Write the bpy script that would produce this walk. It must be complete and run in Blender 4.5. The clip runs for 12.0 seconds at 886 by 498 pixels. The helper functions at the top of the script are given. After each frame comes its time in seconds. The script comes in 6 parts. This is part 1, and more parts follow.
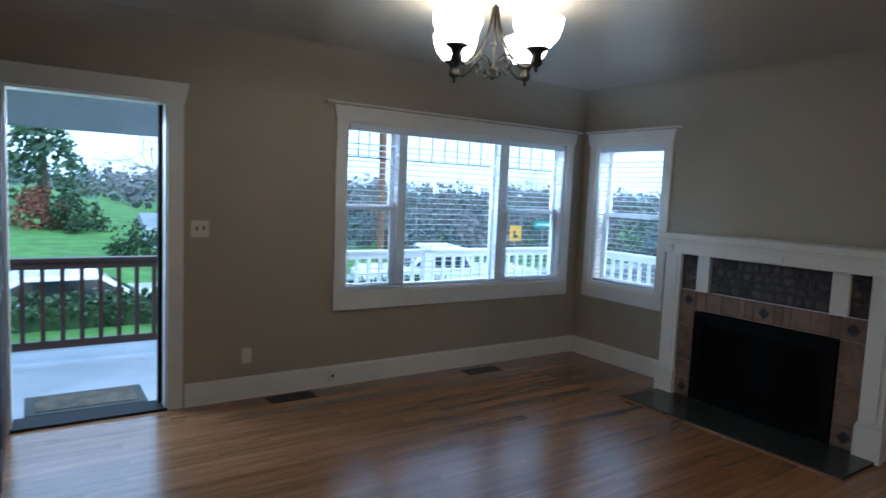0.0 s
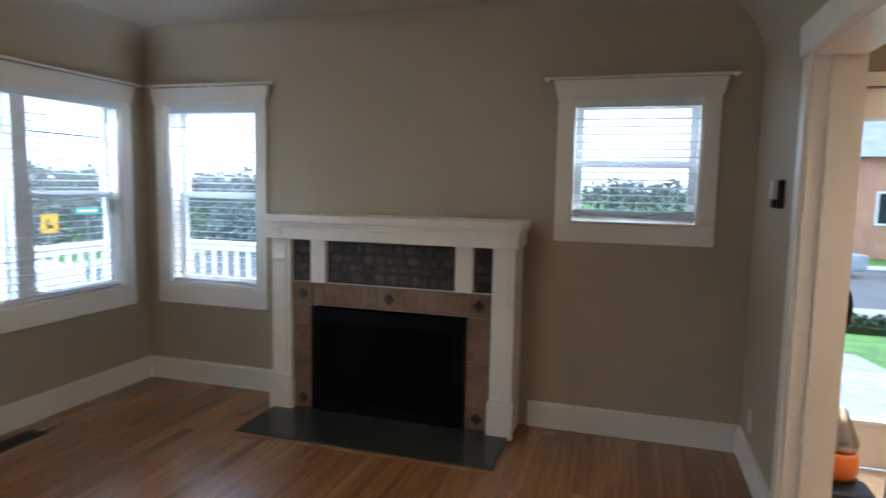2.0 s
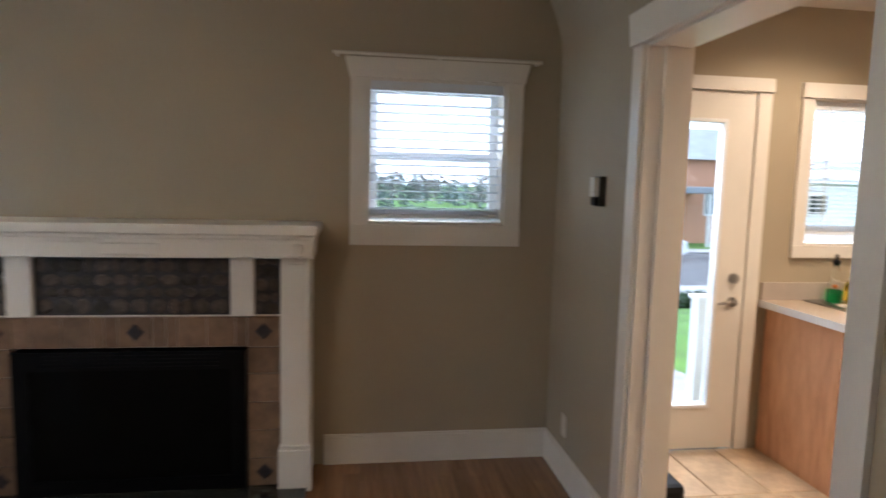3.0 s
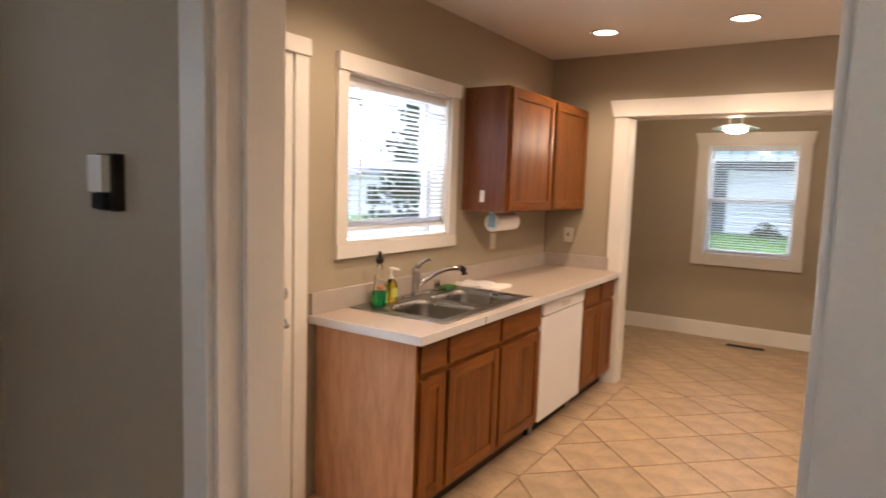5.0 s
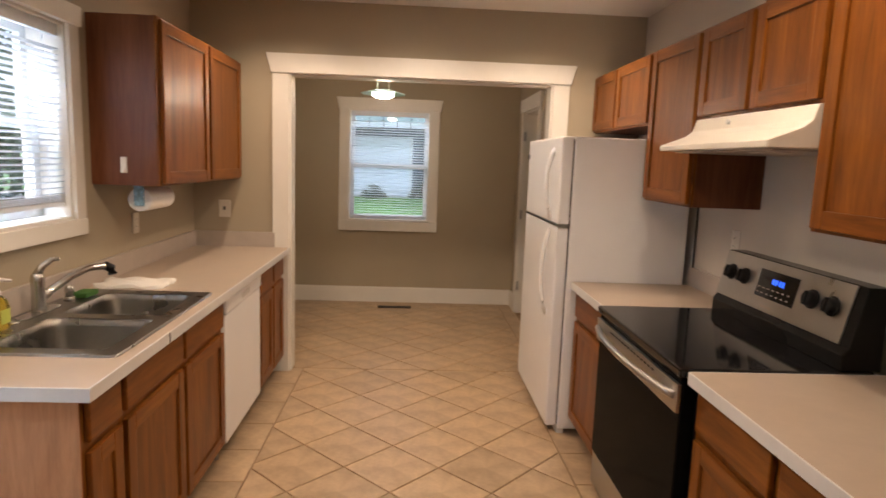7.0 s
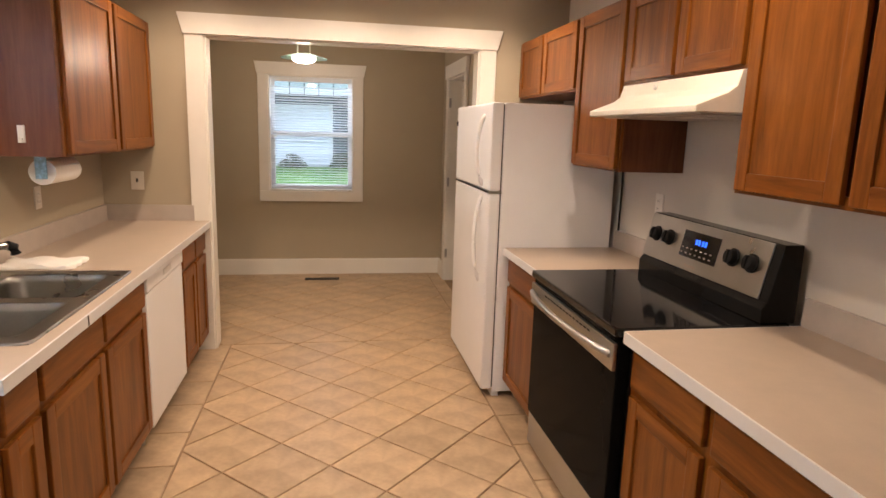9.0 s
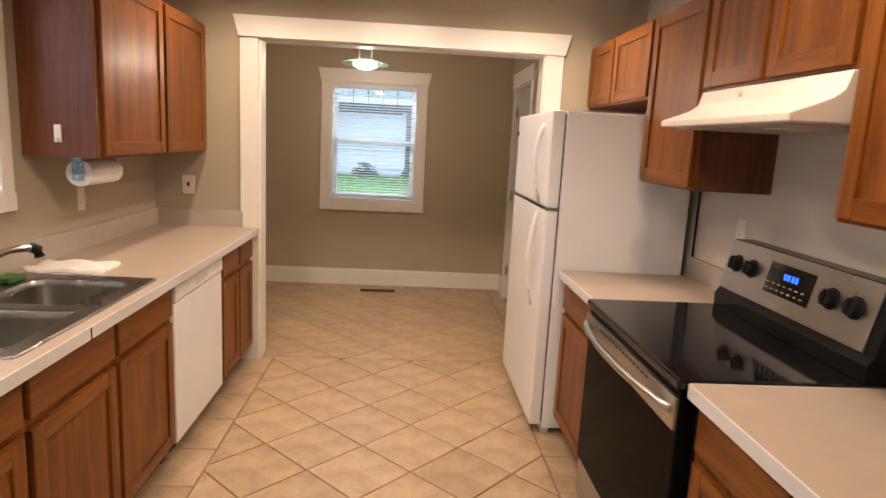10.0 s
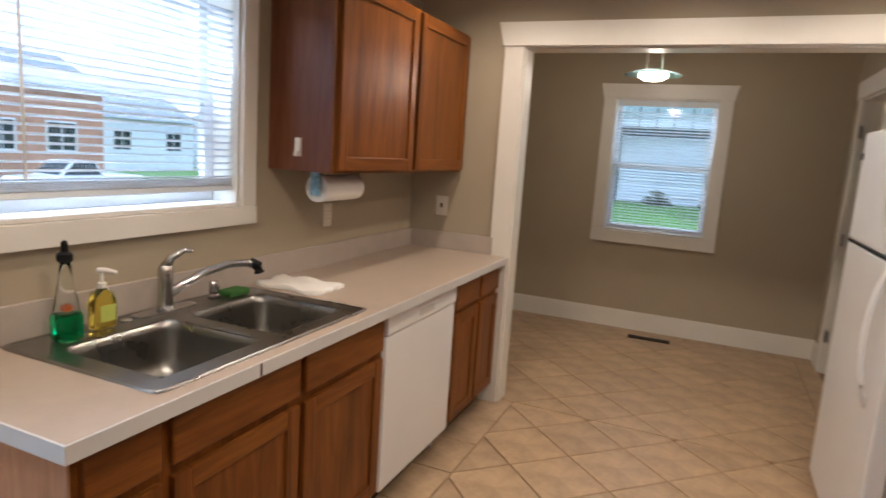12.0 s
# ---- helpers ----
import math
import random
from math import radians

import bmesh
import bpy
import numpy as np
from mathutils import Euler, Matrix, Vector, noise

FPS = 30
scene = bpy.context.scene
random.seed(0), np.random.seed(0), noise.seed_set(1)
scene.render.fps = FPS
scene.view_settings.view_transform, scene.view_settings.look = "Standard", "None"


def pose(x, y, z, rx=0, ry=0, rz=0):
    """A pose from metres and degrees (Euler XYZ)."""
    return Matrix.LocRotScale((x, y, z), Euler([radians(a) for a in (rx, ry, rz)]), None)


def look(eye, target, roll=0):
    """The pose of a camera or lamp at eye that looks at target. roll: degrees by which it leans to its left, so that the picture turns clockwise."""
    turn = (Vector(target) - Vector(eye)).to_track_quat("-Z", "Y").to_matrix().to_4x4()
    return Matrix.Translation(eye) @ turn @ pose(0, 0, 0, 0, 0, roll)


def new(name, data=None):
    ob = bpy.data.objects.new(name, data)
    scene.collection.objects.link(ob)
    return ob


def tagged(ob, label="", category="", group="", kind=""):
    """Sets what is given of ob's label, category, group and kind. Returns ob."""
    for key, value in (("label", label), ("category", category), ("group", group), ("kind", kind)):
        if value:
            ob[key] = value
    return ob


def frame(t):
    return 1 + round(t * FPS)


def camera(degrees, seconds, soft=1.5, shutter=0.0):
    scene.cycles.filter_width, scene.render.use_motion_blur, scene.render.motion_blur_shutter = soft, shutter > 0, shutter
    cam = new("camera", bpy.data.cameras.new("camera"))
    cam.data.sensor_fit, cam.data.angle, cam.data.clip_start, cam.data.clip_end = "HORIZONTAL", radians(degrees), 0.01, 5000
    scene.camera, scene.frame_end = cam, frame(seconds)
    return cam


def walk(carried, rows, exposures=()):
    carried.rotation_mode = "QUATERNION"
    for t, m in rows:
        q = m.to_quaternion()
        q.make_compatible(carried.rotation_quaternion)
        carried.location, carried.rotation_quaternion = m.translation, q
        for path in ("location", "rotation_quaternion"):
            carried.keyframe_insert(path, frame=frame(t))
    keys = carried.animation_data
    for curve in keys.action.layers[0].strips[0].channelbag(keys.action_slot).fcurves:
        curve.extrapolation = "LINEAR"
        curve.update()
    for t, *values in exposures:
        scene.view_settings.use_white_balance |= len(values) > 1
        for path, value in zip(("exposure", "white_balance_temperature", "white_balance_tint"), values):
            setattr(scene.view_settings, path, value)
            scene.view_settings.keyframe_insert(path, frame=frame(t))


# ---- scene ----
cam = camera(71.5, 12.0, 1.6, 0.4)
PATH = [
    (0, (1.336, 1.125, 1.582), (2.445, 2.78, 1.402), 2.5),
    (0.5, (1.48, 1.364, 1.553), (2.752, 2.899, 1.396), 1.5),
    (1, (1.606, 1.646, 1.582), (3.103, 2.961, 1.408), 2.3),
    (1.5, (1.807, 1.953, 1.556), (3.562, 2.896, 1.379), 1.1),
    (2, (2.119, 2.036, 1.545), (4.023, 2.613, 1.342), 1.1),
    (2.5, (2.386, 2.251, 1.551), (4.367, 2.454, 1.364), 2.0),
    (3, (2.703, 2.457, 1.554), (4.672, 2.176, 1.344), 1.4),
    (3.5, (3.07, 2.437, 1.541), (4.932, 1.757, 1.275), 1.9),
    (3.7, (3.178, 2.389, 1.562), (4.986, 1.576, 1.298), 2.0),
    (5.3, (4.048, 2.096, 1.551), (4.925, 0.314, 1.331), 1.3),
    (5.5, (4.133, 2.039, 1.548), (4.884, 0.202, 1.311), 0.9),
    (6, (4.316, 1.942, 1.552), (4.747, 0.006, 1.305), 0.7),
    (6.5, (4.405, 1.779, 1.558), (4.561, -0.195, 1.281), 1.4),
    (7, (4.489, 1.729, 1.564), (4.384, -0.248, 1.282), 2.1),
    (7.5, (4.591, 1.736, 1.559), (4.259, -0.211, 1.246), 1.7),
    (7.7, (4.614, 1.753, 1.552), (4.232, -0.183, 1.228), 1.7),
    (9.3, (4.491, 1.634, 1.557), (4.159, -0.302, 1.18), 1.7),
    (9.5, (4.448, 1.572, 1.552), (4.188, -0.376, 1.183), 2.4),
    (10, (4.379, 1.431, 1.547), (4.257, -0.535, 1.2), 3.0),
    (10.5, (4.39, 1.181, 1.563), (4.325, -0.787, 1.214), 3.1),
    (11, (4.385, 1.023, 1.564), (4.524, -0.945, 1.233), 2.7),
    (11.5, (4.307, 0.9, 1.562), (4.766, -1.016, 1.217), 3.4),
    (12, (4.284, 0.805, 1.52), (5.063, -1.009, 1.202), 3.8),
]
walk(cam, [(t, look(eye, target, roll)) for t, eye, target, roll in PATH],
     [(0, 0.75, 4950, 5), (1.0, 1.05, 5450, 7), (2.0, 1.35, 5800, 10), (3.0, 1.35, 6200, 14), (3.5, 1.4, 6250, 15), (5.3, 1.2, 6500, 19), (7.0, 0.98, 6400, 16), (9.5, 1.35, 6300, 17), (11.0, 1.25, 6000, 14), (11.5, 1.05, 5800, 13), (12, 0.85, 5550, 11)])


# ---------- world, daylight, lamps ----------
world = bpy.data.worlds.new("overcast_world")
scene.world = world
world.use_nodes = True
_wn, _wl = world.node_tree.nodes, world.node_tree.links
_sky = _wn.new("ShaderNodeTexSky")
_sky.sky_type = "NISHITA"
_sky.sun_disc = False
_sky.sun_elevation, _sky.sun_rotation = radians(42), radians(150)
_sky.air_density, _sky.dust_density, _sky.ozone_density = 1.0, 1.0, 1.0
_wn["Background"].inputs["Strength"].default_value = 0.125
_cloud = _wn.new("ShaderNodeMix")      # a closed cloud deck over most of the sky
_cloud.data_type = "RGBA"
_cloud.inputs[0].default_value = 0.85
_cloud.inputs[7].default_value = (8.2, 10.4, 13.0, 1)
_wl.new(_sky.outputs["Color"], _cloud.inputs[6])
_wl.new(_cloud.outputs[2], _wn["Background"].inputs["Color"])

sun = new("sun", bpy.data.lights.new("sun", "SUN"))
sun.data.energy, sun.data.angle, sun.data.color = 1.1, radians(30), (1.0, 0.97, 0.93)
sun.matrix_world = look((8, -14, 15), (0, 0, 0))


def area_lamp(name, eye, target, w, h, power, colour):
    ob = new(name, bpy.data.lights.new(name, "AREA"))
    ob.data.shape, ob.data.size, ob.data.size_y, ob.data.energy, ob.data.color = "RECTANGLE", w, h, power, colour
    ob.matrix_world = look(eye, target)
    return ob


def bulb(name, place, power, colour, radius=0.03):
    ob = new(name, bpy.data.lights.new(name, "POINT"))
    ob.data.energy, ob.data.color, ob.data.shadow_soft_size = power, colour, radius
    ob.location = place
    return ob


def spot(name, place, power, colour, size=148, radius=0.05):
    ob = new(name, bpy.data.lights.new(name, "SPOT"))
    ob.data.energy, ob.data.color, ob.data.spot_size, ob.data.spot_blend, ob.data.shadow_soft_size = power, colour, radians(size), 0.6, radius
    ob.location = place
    return ob


DAY = (0.80, 0.90, 1.0)
WARM = (1.0, 0.768, 0.53)
# the sky's light over the window and door heads, thrown in and down
area_lamp("daylight_front_window", (4.58, 6.00, 2.38), (4.58, 4.3, 0.6), 2.3, 0.45, 55, DAY)
area_lamp("daylight_front_door", (1.65, 6.00, 2.36), (1.65, 4.4, 0.0), 0.85, 0.4, 40, DAY)
area_lamp("daylight_side_window", (6.45, 5.03, 2.38), (4.8, 5.0, 0.6), 0.75, 0.4, 14, DAY)
area_lamp("daylight_small_window", (6.45, 2.03, 2.36), (4.8, 2.03, 0.9), 0.7, 0.4, 7, DAY)
area_lamp("daylight_sink_window", (6.45, -0.65, 2.38), (5.0, -0.65, 0.6), 0.9, 0.4, 22, DAY)
area_lamp("daylight_back_door", (6.45, 0.65, 2.38), (4.9, 0.65, 0.0), 0.8, 0.4, 20, DAY)
area_lamp("daylight_dining_window", (4.73, -5.35, 2.34), (4.73, -3.8, 0.6), 0.85, 0.4, 5, DAY)
# the row at y = 0 is unseen, added to brighten the kitchen
CANS = [(5.345, -1.975), (4.495, -1.99), (3.65, -2.0), (5.345, 0.0), (4.495, 0.0), (3.65, 0.0)]
for cx, cy in CANS:
    spot("recessed_bulb", (cx, cy, 2.585), 22, WARM)
CH = Vector((3.29, 3.66, 2.165))
CH_ARMS = [(math.cos(radians(a)) * 0.27, math.sin(radians(a)) * 0.27) for a in (12, 102, 192, 282)]
for ax, ay in CH_ARMS:
    bulb("chandelier_bulb", (CH.x + ax, CH.y + ay, CH.z + 0.20), 0.5, (1.0, 0.80, 0.56), 0.04)
PEND = Vector((4.77, -3.85, 2.115))
bulb("pendant_bulb", (PEND.x, PEND.y, PEND.z - 0.035), 11, WARM, 0.05)

# ---------- materials ----------


def ramp(nt, fac, stops):
    r = nt.nodes.new("ShaderNodeValToRGB")
    while len(r.color_ramp.elements) < len(stops):
        r.color_ramp.elements.new(0.5)
    for e, (p, c) in zip(r.color_ramp.elements, stops):
        e.position, e.color = p, (*c, 1)
    nt.links.new(fac, r.inputs[0])
    return r.outputs[0]


def noise_tex(nt, vec, scale, detail=4, rough=0.55, dist=0.0, stretch=(1, 1, 1)):
    m = nt.nodes.new("ShaderNodeMapping")
    m.inputs["Scale"].default_value = stretch
    n = nt.nodes.new("ShaderNodeTexNoise")
    n.inputs["Scale"].default_value, n.inputs["Detail"].default_value = scale, detail
    n.inputs["Roughness"].default_value, n.inputs["Distortion"].default_value = rough, dist
    nt.links.new(vec, m.inputs["Vector"])
    nt.links.new(m.outputs[0], n.inputs["Vector"])
    return n.outputs["Fac"]


def mix_rgb(nt, kind, fac, a, b):
    m = nt.nodes.new("ShaderNodeMix")
    m.data_type, m.blend_type = "RGBA", kind
    for sock, v in ((m.inputs[0], fac), (m.inputs[6], a), (m.inputs[7], b)):
        if hasattr(v, "links"):
            nt.links.new(v, sock)
        elif isinstance(v, (int, float)):
            sock.default_value = v
        else:
            sock.default_value = (*v, 1)
    return m.outputs[2]


def add_bump(nt, p, height, strength, dist=0.002):
    b = nt.nodes.new("ShaderNodeBump")
    b.inputs["Strength"].default_value, b.inputs["Distance"].default_value = strength, dist
    nt.links.new(height, b.inputs["Height"])
    nt.links.new(b.outputs[0], p.inputs["Normal"])


def blank(name):
    m = bpy.data.materials.new(name)
    m.use_nodes = True
    nt = m.node_tree
    co = nt.nodes.new("ShaderNodeTexCoord")
    return m, nt, nt.nodes["Principled BSDF"], co.outputs["Object"]


def plain(name, col, rough=0.5, metal=0.0, var=0.12, scale=3.0, fine=60.0, bump=0.15, coat=0.0, rand=0.0):
    """A surface with broad stains and fine grain round one colour."""
    m, nt, p, co = blank(name)
    big, small = noise_tex(nt, co, scale, 3), noise_tex(nt, co, fine, 4, 0.6)
    lo, hi = [c * (1 - var) for c in col], [min(1, c * (1 + var * 0.7)) for c in col]
    c1 = ramp(nt, big, [(0.3, lo), (0.7, hi)])
    c2 = ramp(nt, small, [(0.25, (1 - var * 0.6,) * 3), (0.7, (1, 1, 1))])
    out = mix_rgb(nt, "MULTIPLY", 1.0, c1, c2)
    if rand:
        oi = nt.nodes.new("ShaderNodeObjectInfo")
        out = mix_rgb(nt, "MULTIPLY", 1.0, out, ramp(nt, oi.outputs["Random"], [(0, (1 - rand,) * 3), (1, (1, 1, 1))]))
    nt.links.new(out, p.inputs["Base Color"])
    rr = nt.nodes.new("ShaderNodeMapRange")
    rr.inputs[3].default_value, rr.inputs[4].default_value = max(0.02, rough - 0.06), min(1, rough + 0.08)
    nt.links.new(big, rr.inputs[0])
    nt.links.new(rr.outputs[0], p.inputs["Roughness"])
    p.inputs["Metallic"].default_value = metal
    p.inputs["Coat Weight"].default_value = coat
    if bump:
        add_bump(nt, p, small, bump)
    return m


def wood(name, dark, mid, light, grain=(14, 14, 1.0), rough=0.42, rand=0.0, coat=0.15, per_piece=False):
    """Oiled or varnished timber with long grain along the small axis of grain."""
    m, nt, p, co = blank(name)
    oi = nt.nodes.new("ShaderNodeObjectInfo")
    sh = nt.nodes.new("ShaderNodeVectorMath")
    sh.operation = "MULTIPLY_ADD"
    comb = nt.nodes.new("ShaderNodeCombineXYZ")
    for k in range(3):
        nt.links.new(oi.outputs["Random"], comb.inputs[k])
    nt.links.new(comb.outputs[0], sh.inputs[0])
    sh.inputs[1].default_value = (7.0, 5.0, 9.0)
    nt.links.new(co, sh.inputs[2])
    v = sh.outputs[0]
    a = noise_tex(nt, v, 1.0, 5, 0.6, 1.2, grain)
    b = noise_tex(nt, v, 6.0, 4, 0.7, 0.3, grain)
    c = ramp(nt, a, [(0.28, dark), (0.48, mid), (0.72, light)])
    f = ramp(nt, b, [(0.35, (0.72, 0.68, 0.64)), (0.6, (1, 1, 1))])
    out = mix_rgb(nt, "MULTIPLY", 0.8, c, f)
    if rand:
        src = oi.outputs["Random"]
        if per_piece:
            geo = nt.nodes.new("ShaderNodeNewGeometry")
            src = geo.outputs["Random Per Island"]
        out = mix_rgb(nt, "MULTIPLY", 1.0, out, ramp(nt, src, [(0, (1 - rand, 1 - rand * 1.1, 1 - rand * 1.2)), (1, (1, 1, 1))]))
    nt.links.new(out, p.inputs["Base Color"])
    p.inputs["Roughness"].default_value = rough
    p.inputs["Coat Weight"].default_value = coat
    p.inputs["Coat Roughness"].default_value = 0.2
    add_bump(nt, p, b, 0.12, 0.001)
    return m


def glow(name, col, strength):
    m, nt, p, co = blank(name)
    p.inputs["Base Color"].default_value = (*col, 1)
    p.inputs["Emission Color"].default_value = (*col, 1)
    p.inputs["Emission Strength"].default_value = strength
    return m


def clear(name, tint=(1, 1, 1), rough=0.0, ior=1.45):
    m, nt, p, co = blank(name)
    p.inputs["Base Color"].default_value = (*tint, 1)
    p.inputs["Transmission Weight"].default_value = 1.0
    p.inputs["Roughness"].default_value, p.inputs["IOR"].default_value = rough, ior
    return m


M_WALL = plain("wall_paint_beige", (0.405, 0.345, 0.25), 0.62, var=0.05, scale=1.2, fine=160, bump=0.12)
M_CEIL = plain("ceiling_paint", (0.74, 0.71, 0.66), 0.45, var=0.04, scale=1.0, fine=120, bump=0.15)
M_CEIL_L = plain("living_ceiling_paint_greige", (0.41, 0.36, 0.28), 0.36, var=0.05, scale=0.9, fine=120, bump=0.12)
M_TRIM = plain("trim_paint_white", (0.78, 0.75, 0.69), 0.38, var=0.05, scale=2.5, fine=90, bump=0.06)
M_VINYL = plain("window_vinyl", (0.82, 0.84, 0.86), 0.35, var=0.04, bump=0.03)
M_SLAT = plain("blind_slat_white", (0.76, 0.81, 0.87), 0.45, var=0.04, bump=0.03)
M_GLASS = clear("window_glass")
M_FLOOR = wood("oak_floor", (0.205, 0.098, 0.043), (0.29, 0.146, 0.064), (0.39, 0.217, 0.104), (0.8, 16, 16), 0.24, 0.32, 0.5)
M_FLOOR_J = wood("oak_floor_far", (0.205, 0.098, 0.043), (0.29, 0.146, 0.064), (0.39, 0.217, 0.104), (0.8, 16, 16), 0.24, 0.32, 0.5, True)
M_SEAM = plain("dark_joint", (0.06, 0.035, 0.02), 0.8)
M_OAK = wood("cabinet_oak", (0.095, 0.027, 0.003), (0.19, 0.06, 0.008), (0.27, 0.096, 0.014), (11, 11, 1.0), 0.36)
M_OAK_H = wood("cabinet_oak_across", (0.095, 0.027, 0.003), (0.19, 0.06, 0.008), (0.27, 0.096, 0.014), (11, 1.0, 11), 0.36)
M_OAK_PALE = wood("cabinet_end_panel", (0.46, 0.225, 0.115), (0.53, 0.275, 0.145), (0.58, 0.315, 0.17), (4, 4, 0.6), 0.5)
M_OAK_SIDE = wood("cabinet_side_panel", (0.105, 0.036, 0.016), (0.165, 0.06, 0.028), (0.215, 0.085, 0.04), (8, 8, 0.7), 0.3)
M_DARKW = plain("toe_kick_dark", (0.05, 0.03, 0.02), 0.6)
M_LAM = plain("counter_laminate", (0.44, 0.355, 0.28), 0.34, var=0.08, scale=9, fine=220, bump=0.04)
M_LAM_E = plain("counter_edge_laminate", (0.66, 0.65, 0.64), 0.35, var=0.05)
M_LAM_S = plain("backsplash_laminate", (0.46, 0.40, 0.35), 0.4, var=0.08, scale=9, fine=220)
M_STEEL = plain("brushed_steel", (0.45, 0.44, 0.42), 0.3, 1.0, var=0.08, scale=6, fine=140, bump=0.05)
M_SINK = plain("sink_steel", (0.31, 0.30, 0.28), 0.28, 1.0, var=0.12, scale=6, fine=140, bump=0.05)
M_CHROME = plain("satin_chrome", (0.55, 0.54, 0.52), 0.2, 1.0, var=0.05, bump=0.0)
M_WHITE = plain("appliance_white", (0.84, 0.84, 0.85), 0.3, var=0.03, fine=250, bump=0.08)
M_HOOD = plain("hood_enamel", (0.82, 0.77, 0.68), 0.35, var=0.06)
M_PANEL = plain("pale_wall_panel", (0.60, 0.56, 0.50), 0.45, var=0.04, scale=2, fine=160)
M_BLACK = plain("black_enamel", (0.012, 0.012, 0.012), 0.16, var=0.2, bump=0.0)
M_BLKGL = plain("black_glass", (0.008, 0.008, 0.009), 0.06, var=0.2, bump=0.0)
M_MATT = plain("matt_black", (0.015, 0.015, 0.016), 0.55, var=0.2)
M_TILE = plain("floor_tile_stone", (0.54, 0.385, 0.24), 0.42, var=0.26, scale=6.5, fine=34, bump=0.12, rand=0.16)
M_GROUT = plain("tile_grout", (0.29, 0.195, 0.115), 0.85, var=0.15, scale=5)
M_BRONZE = plain("aged_bronze", (0.055, 0.046, 0.034), 0.42, 0.8, var=0.3, scale=20)
M_SHADE = glow("lit_frosted_glass", (1.0, 0.88, 0.70), 7.5)
M_CANGLOW = glow("lit_lens", (1.0, 0.86, 0.66), 9.0)
M_GRANITE = plain("dark_granite", (0.035, 0.04, 0.036), 0.22, var=0.5, scale=25, fine=160, bump=0.03)
M_FTILE = plain("fireplace_tile", (0.26, 0.165, 0.105), 0.45, var=0.25, scale=14, fine=60, rand=0.25)
M_FTDK = plain("fireplace_tile_inset", (0.035, 0.03, 0.035), 0.35, var=0.4, scale=40)
M_PEBBLE = plain("mosaic_stone", (0.115, 0.088, 0.066), 0.35, var=0.4, scale=30, rand=0.75)
M_DOORDK = wood("dark_stained_door", (0.02, 0.008, 0.006), (0.035, 0.014, 0.01), (0.05, 0.02, 0.014), (12, 12, 1), 0.6, coat=0.0)
M_RAILDK = wood("rail_dark_stain", (0.025, 0.01, 0.008), (0.04, 0.017, 0.012), (0.06, 0.025, 0.018), (2, 14, 14), 0.5)
M_CONC = plain("porch_concrete", (0.36, 0.38, 0.41), 0.6, var=0.15, scale=2, fine=40, bump=0.3)
M_GRASS = plain("lawn_grass", (0.09, 0.21, 0.03), 0.9, var=0.4, scale=1.3, fine=25, bump=0.6)
M_ROAD = plain("road_asphalt", (0.10, 0.10, 0.105), 0.85, var=0.2, scale=0.7, fine=30)
M_PAVE = plain("pavement_concrete", (0.34, 0.34, 0.34), 0.8, var=0.15, scale=1, fine=30)
M_HEDGE = plain("hedge_leaf", (0.05, 0.10, 0.03), 0.6, var=0.5, scale=6, fine=30, rand=0.4)
M_CONIF = plain("conifer_leaf", (0.085, 0.15, 0.07), 0.7, var=0.5, scale=2, fine=9, rand=0.4)
# far woods: leaf green lifted towards blue, distance haze put into the colour
M_WOODS = plain("far_woods_leaf_hazed", (0.13, 0.18, 0.17), 0.8, var=0.4, scale=0.3, fine=4)
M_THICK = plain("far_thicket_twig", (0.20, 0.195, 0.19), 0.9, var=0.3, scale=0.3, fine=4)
M_TWIG = plain("bare_twig", (0.26, 0.24, 0.22), 0.8, var=0.3, scale=3)
M_RUST = plain("russet_leaf", (0.22, 0.08, 0.04), 0.7, var=0.4, scale=5)
M_BARK = plain("bark", (0.10, 0.075, 0.055), 0.9, var=0.4, scale=9, bump=0.6)
M_CARW = plain("car_paint_white", (0.78, 0.78, 0.78), 0.25, var=0.03, bump=0.0, coat=0.6)
M_CARG = plain("car_paint_grey", (0.30, 0.33, 0.37), 0.25, 0.3, var=0.05, bump=0.0, coat=0.6)
M_CARGL = plain("car_window", (0.02, 0.03, 0.035), 0.08, var=0.2, bump=0.0)
M_TYRE = plain("tyre_rubber", (0.02, 0.02, 0.02), 0.8)
M_SIDING = plain("lap_siding_white", (0.74, 0.77, 0.81), 0.6, var=0.06, scale=1.5)
M_BRICKO = plain("house_wall_terracotta", (0.48, 0.24, 0.15), 0.8, var=0.12, scale=0.8, fine=12)
M_ROOF = plain("grey_shingle", (0.25, 0.27, 0.29), 0.85, var=0.2, scale=1.2, fine=14)
M_FASCIA = plain("porch_fascia_blue_grey", (0.20, 0.25, 0.31), 0.6, var=0.08)
M_DECKW = plain("painted_rail_white", (0.76, 0.77, 0.78), 0.5, var=0.08, scale=3)
M_DECK = plain("deck_boards_grey", (0.36, 0.35, 0.34), 0.75, var=0.2, scale=5, rand=0.2)
M_PLATE = plain("switch_plate", (0.70, 0.66, 0.58), 0.35, var=0.03)
M_VENT = plain("vent_bronze", (0.018, 0.012, 0.009), 0.7, 0.0, var=0.2)
M_MAT = plain("door_mat_fibre", (0.10, 0.085, 0.06), 0.95, var=0.5, scale=9, fine=120, bump=0.8)
M_MATE = plain("door_mat_border", (0.055, 0.065, 0.06), 0.95, var=0.3, fine=120, bump=0.8)
M_SIGN = plain("street_sign_green", (0.02, 0.30, 0.22), 0.4, var=0.05)
M_GREENL = clear("green_dish_soap", (0.02, 0.55, 0.20), 0.05, 1.33)
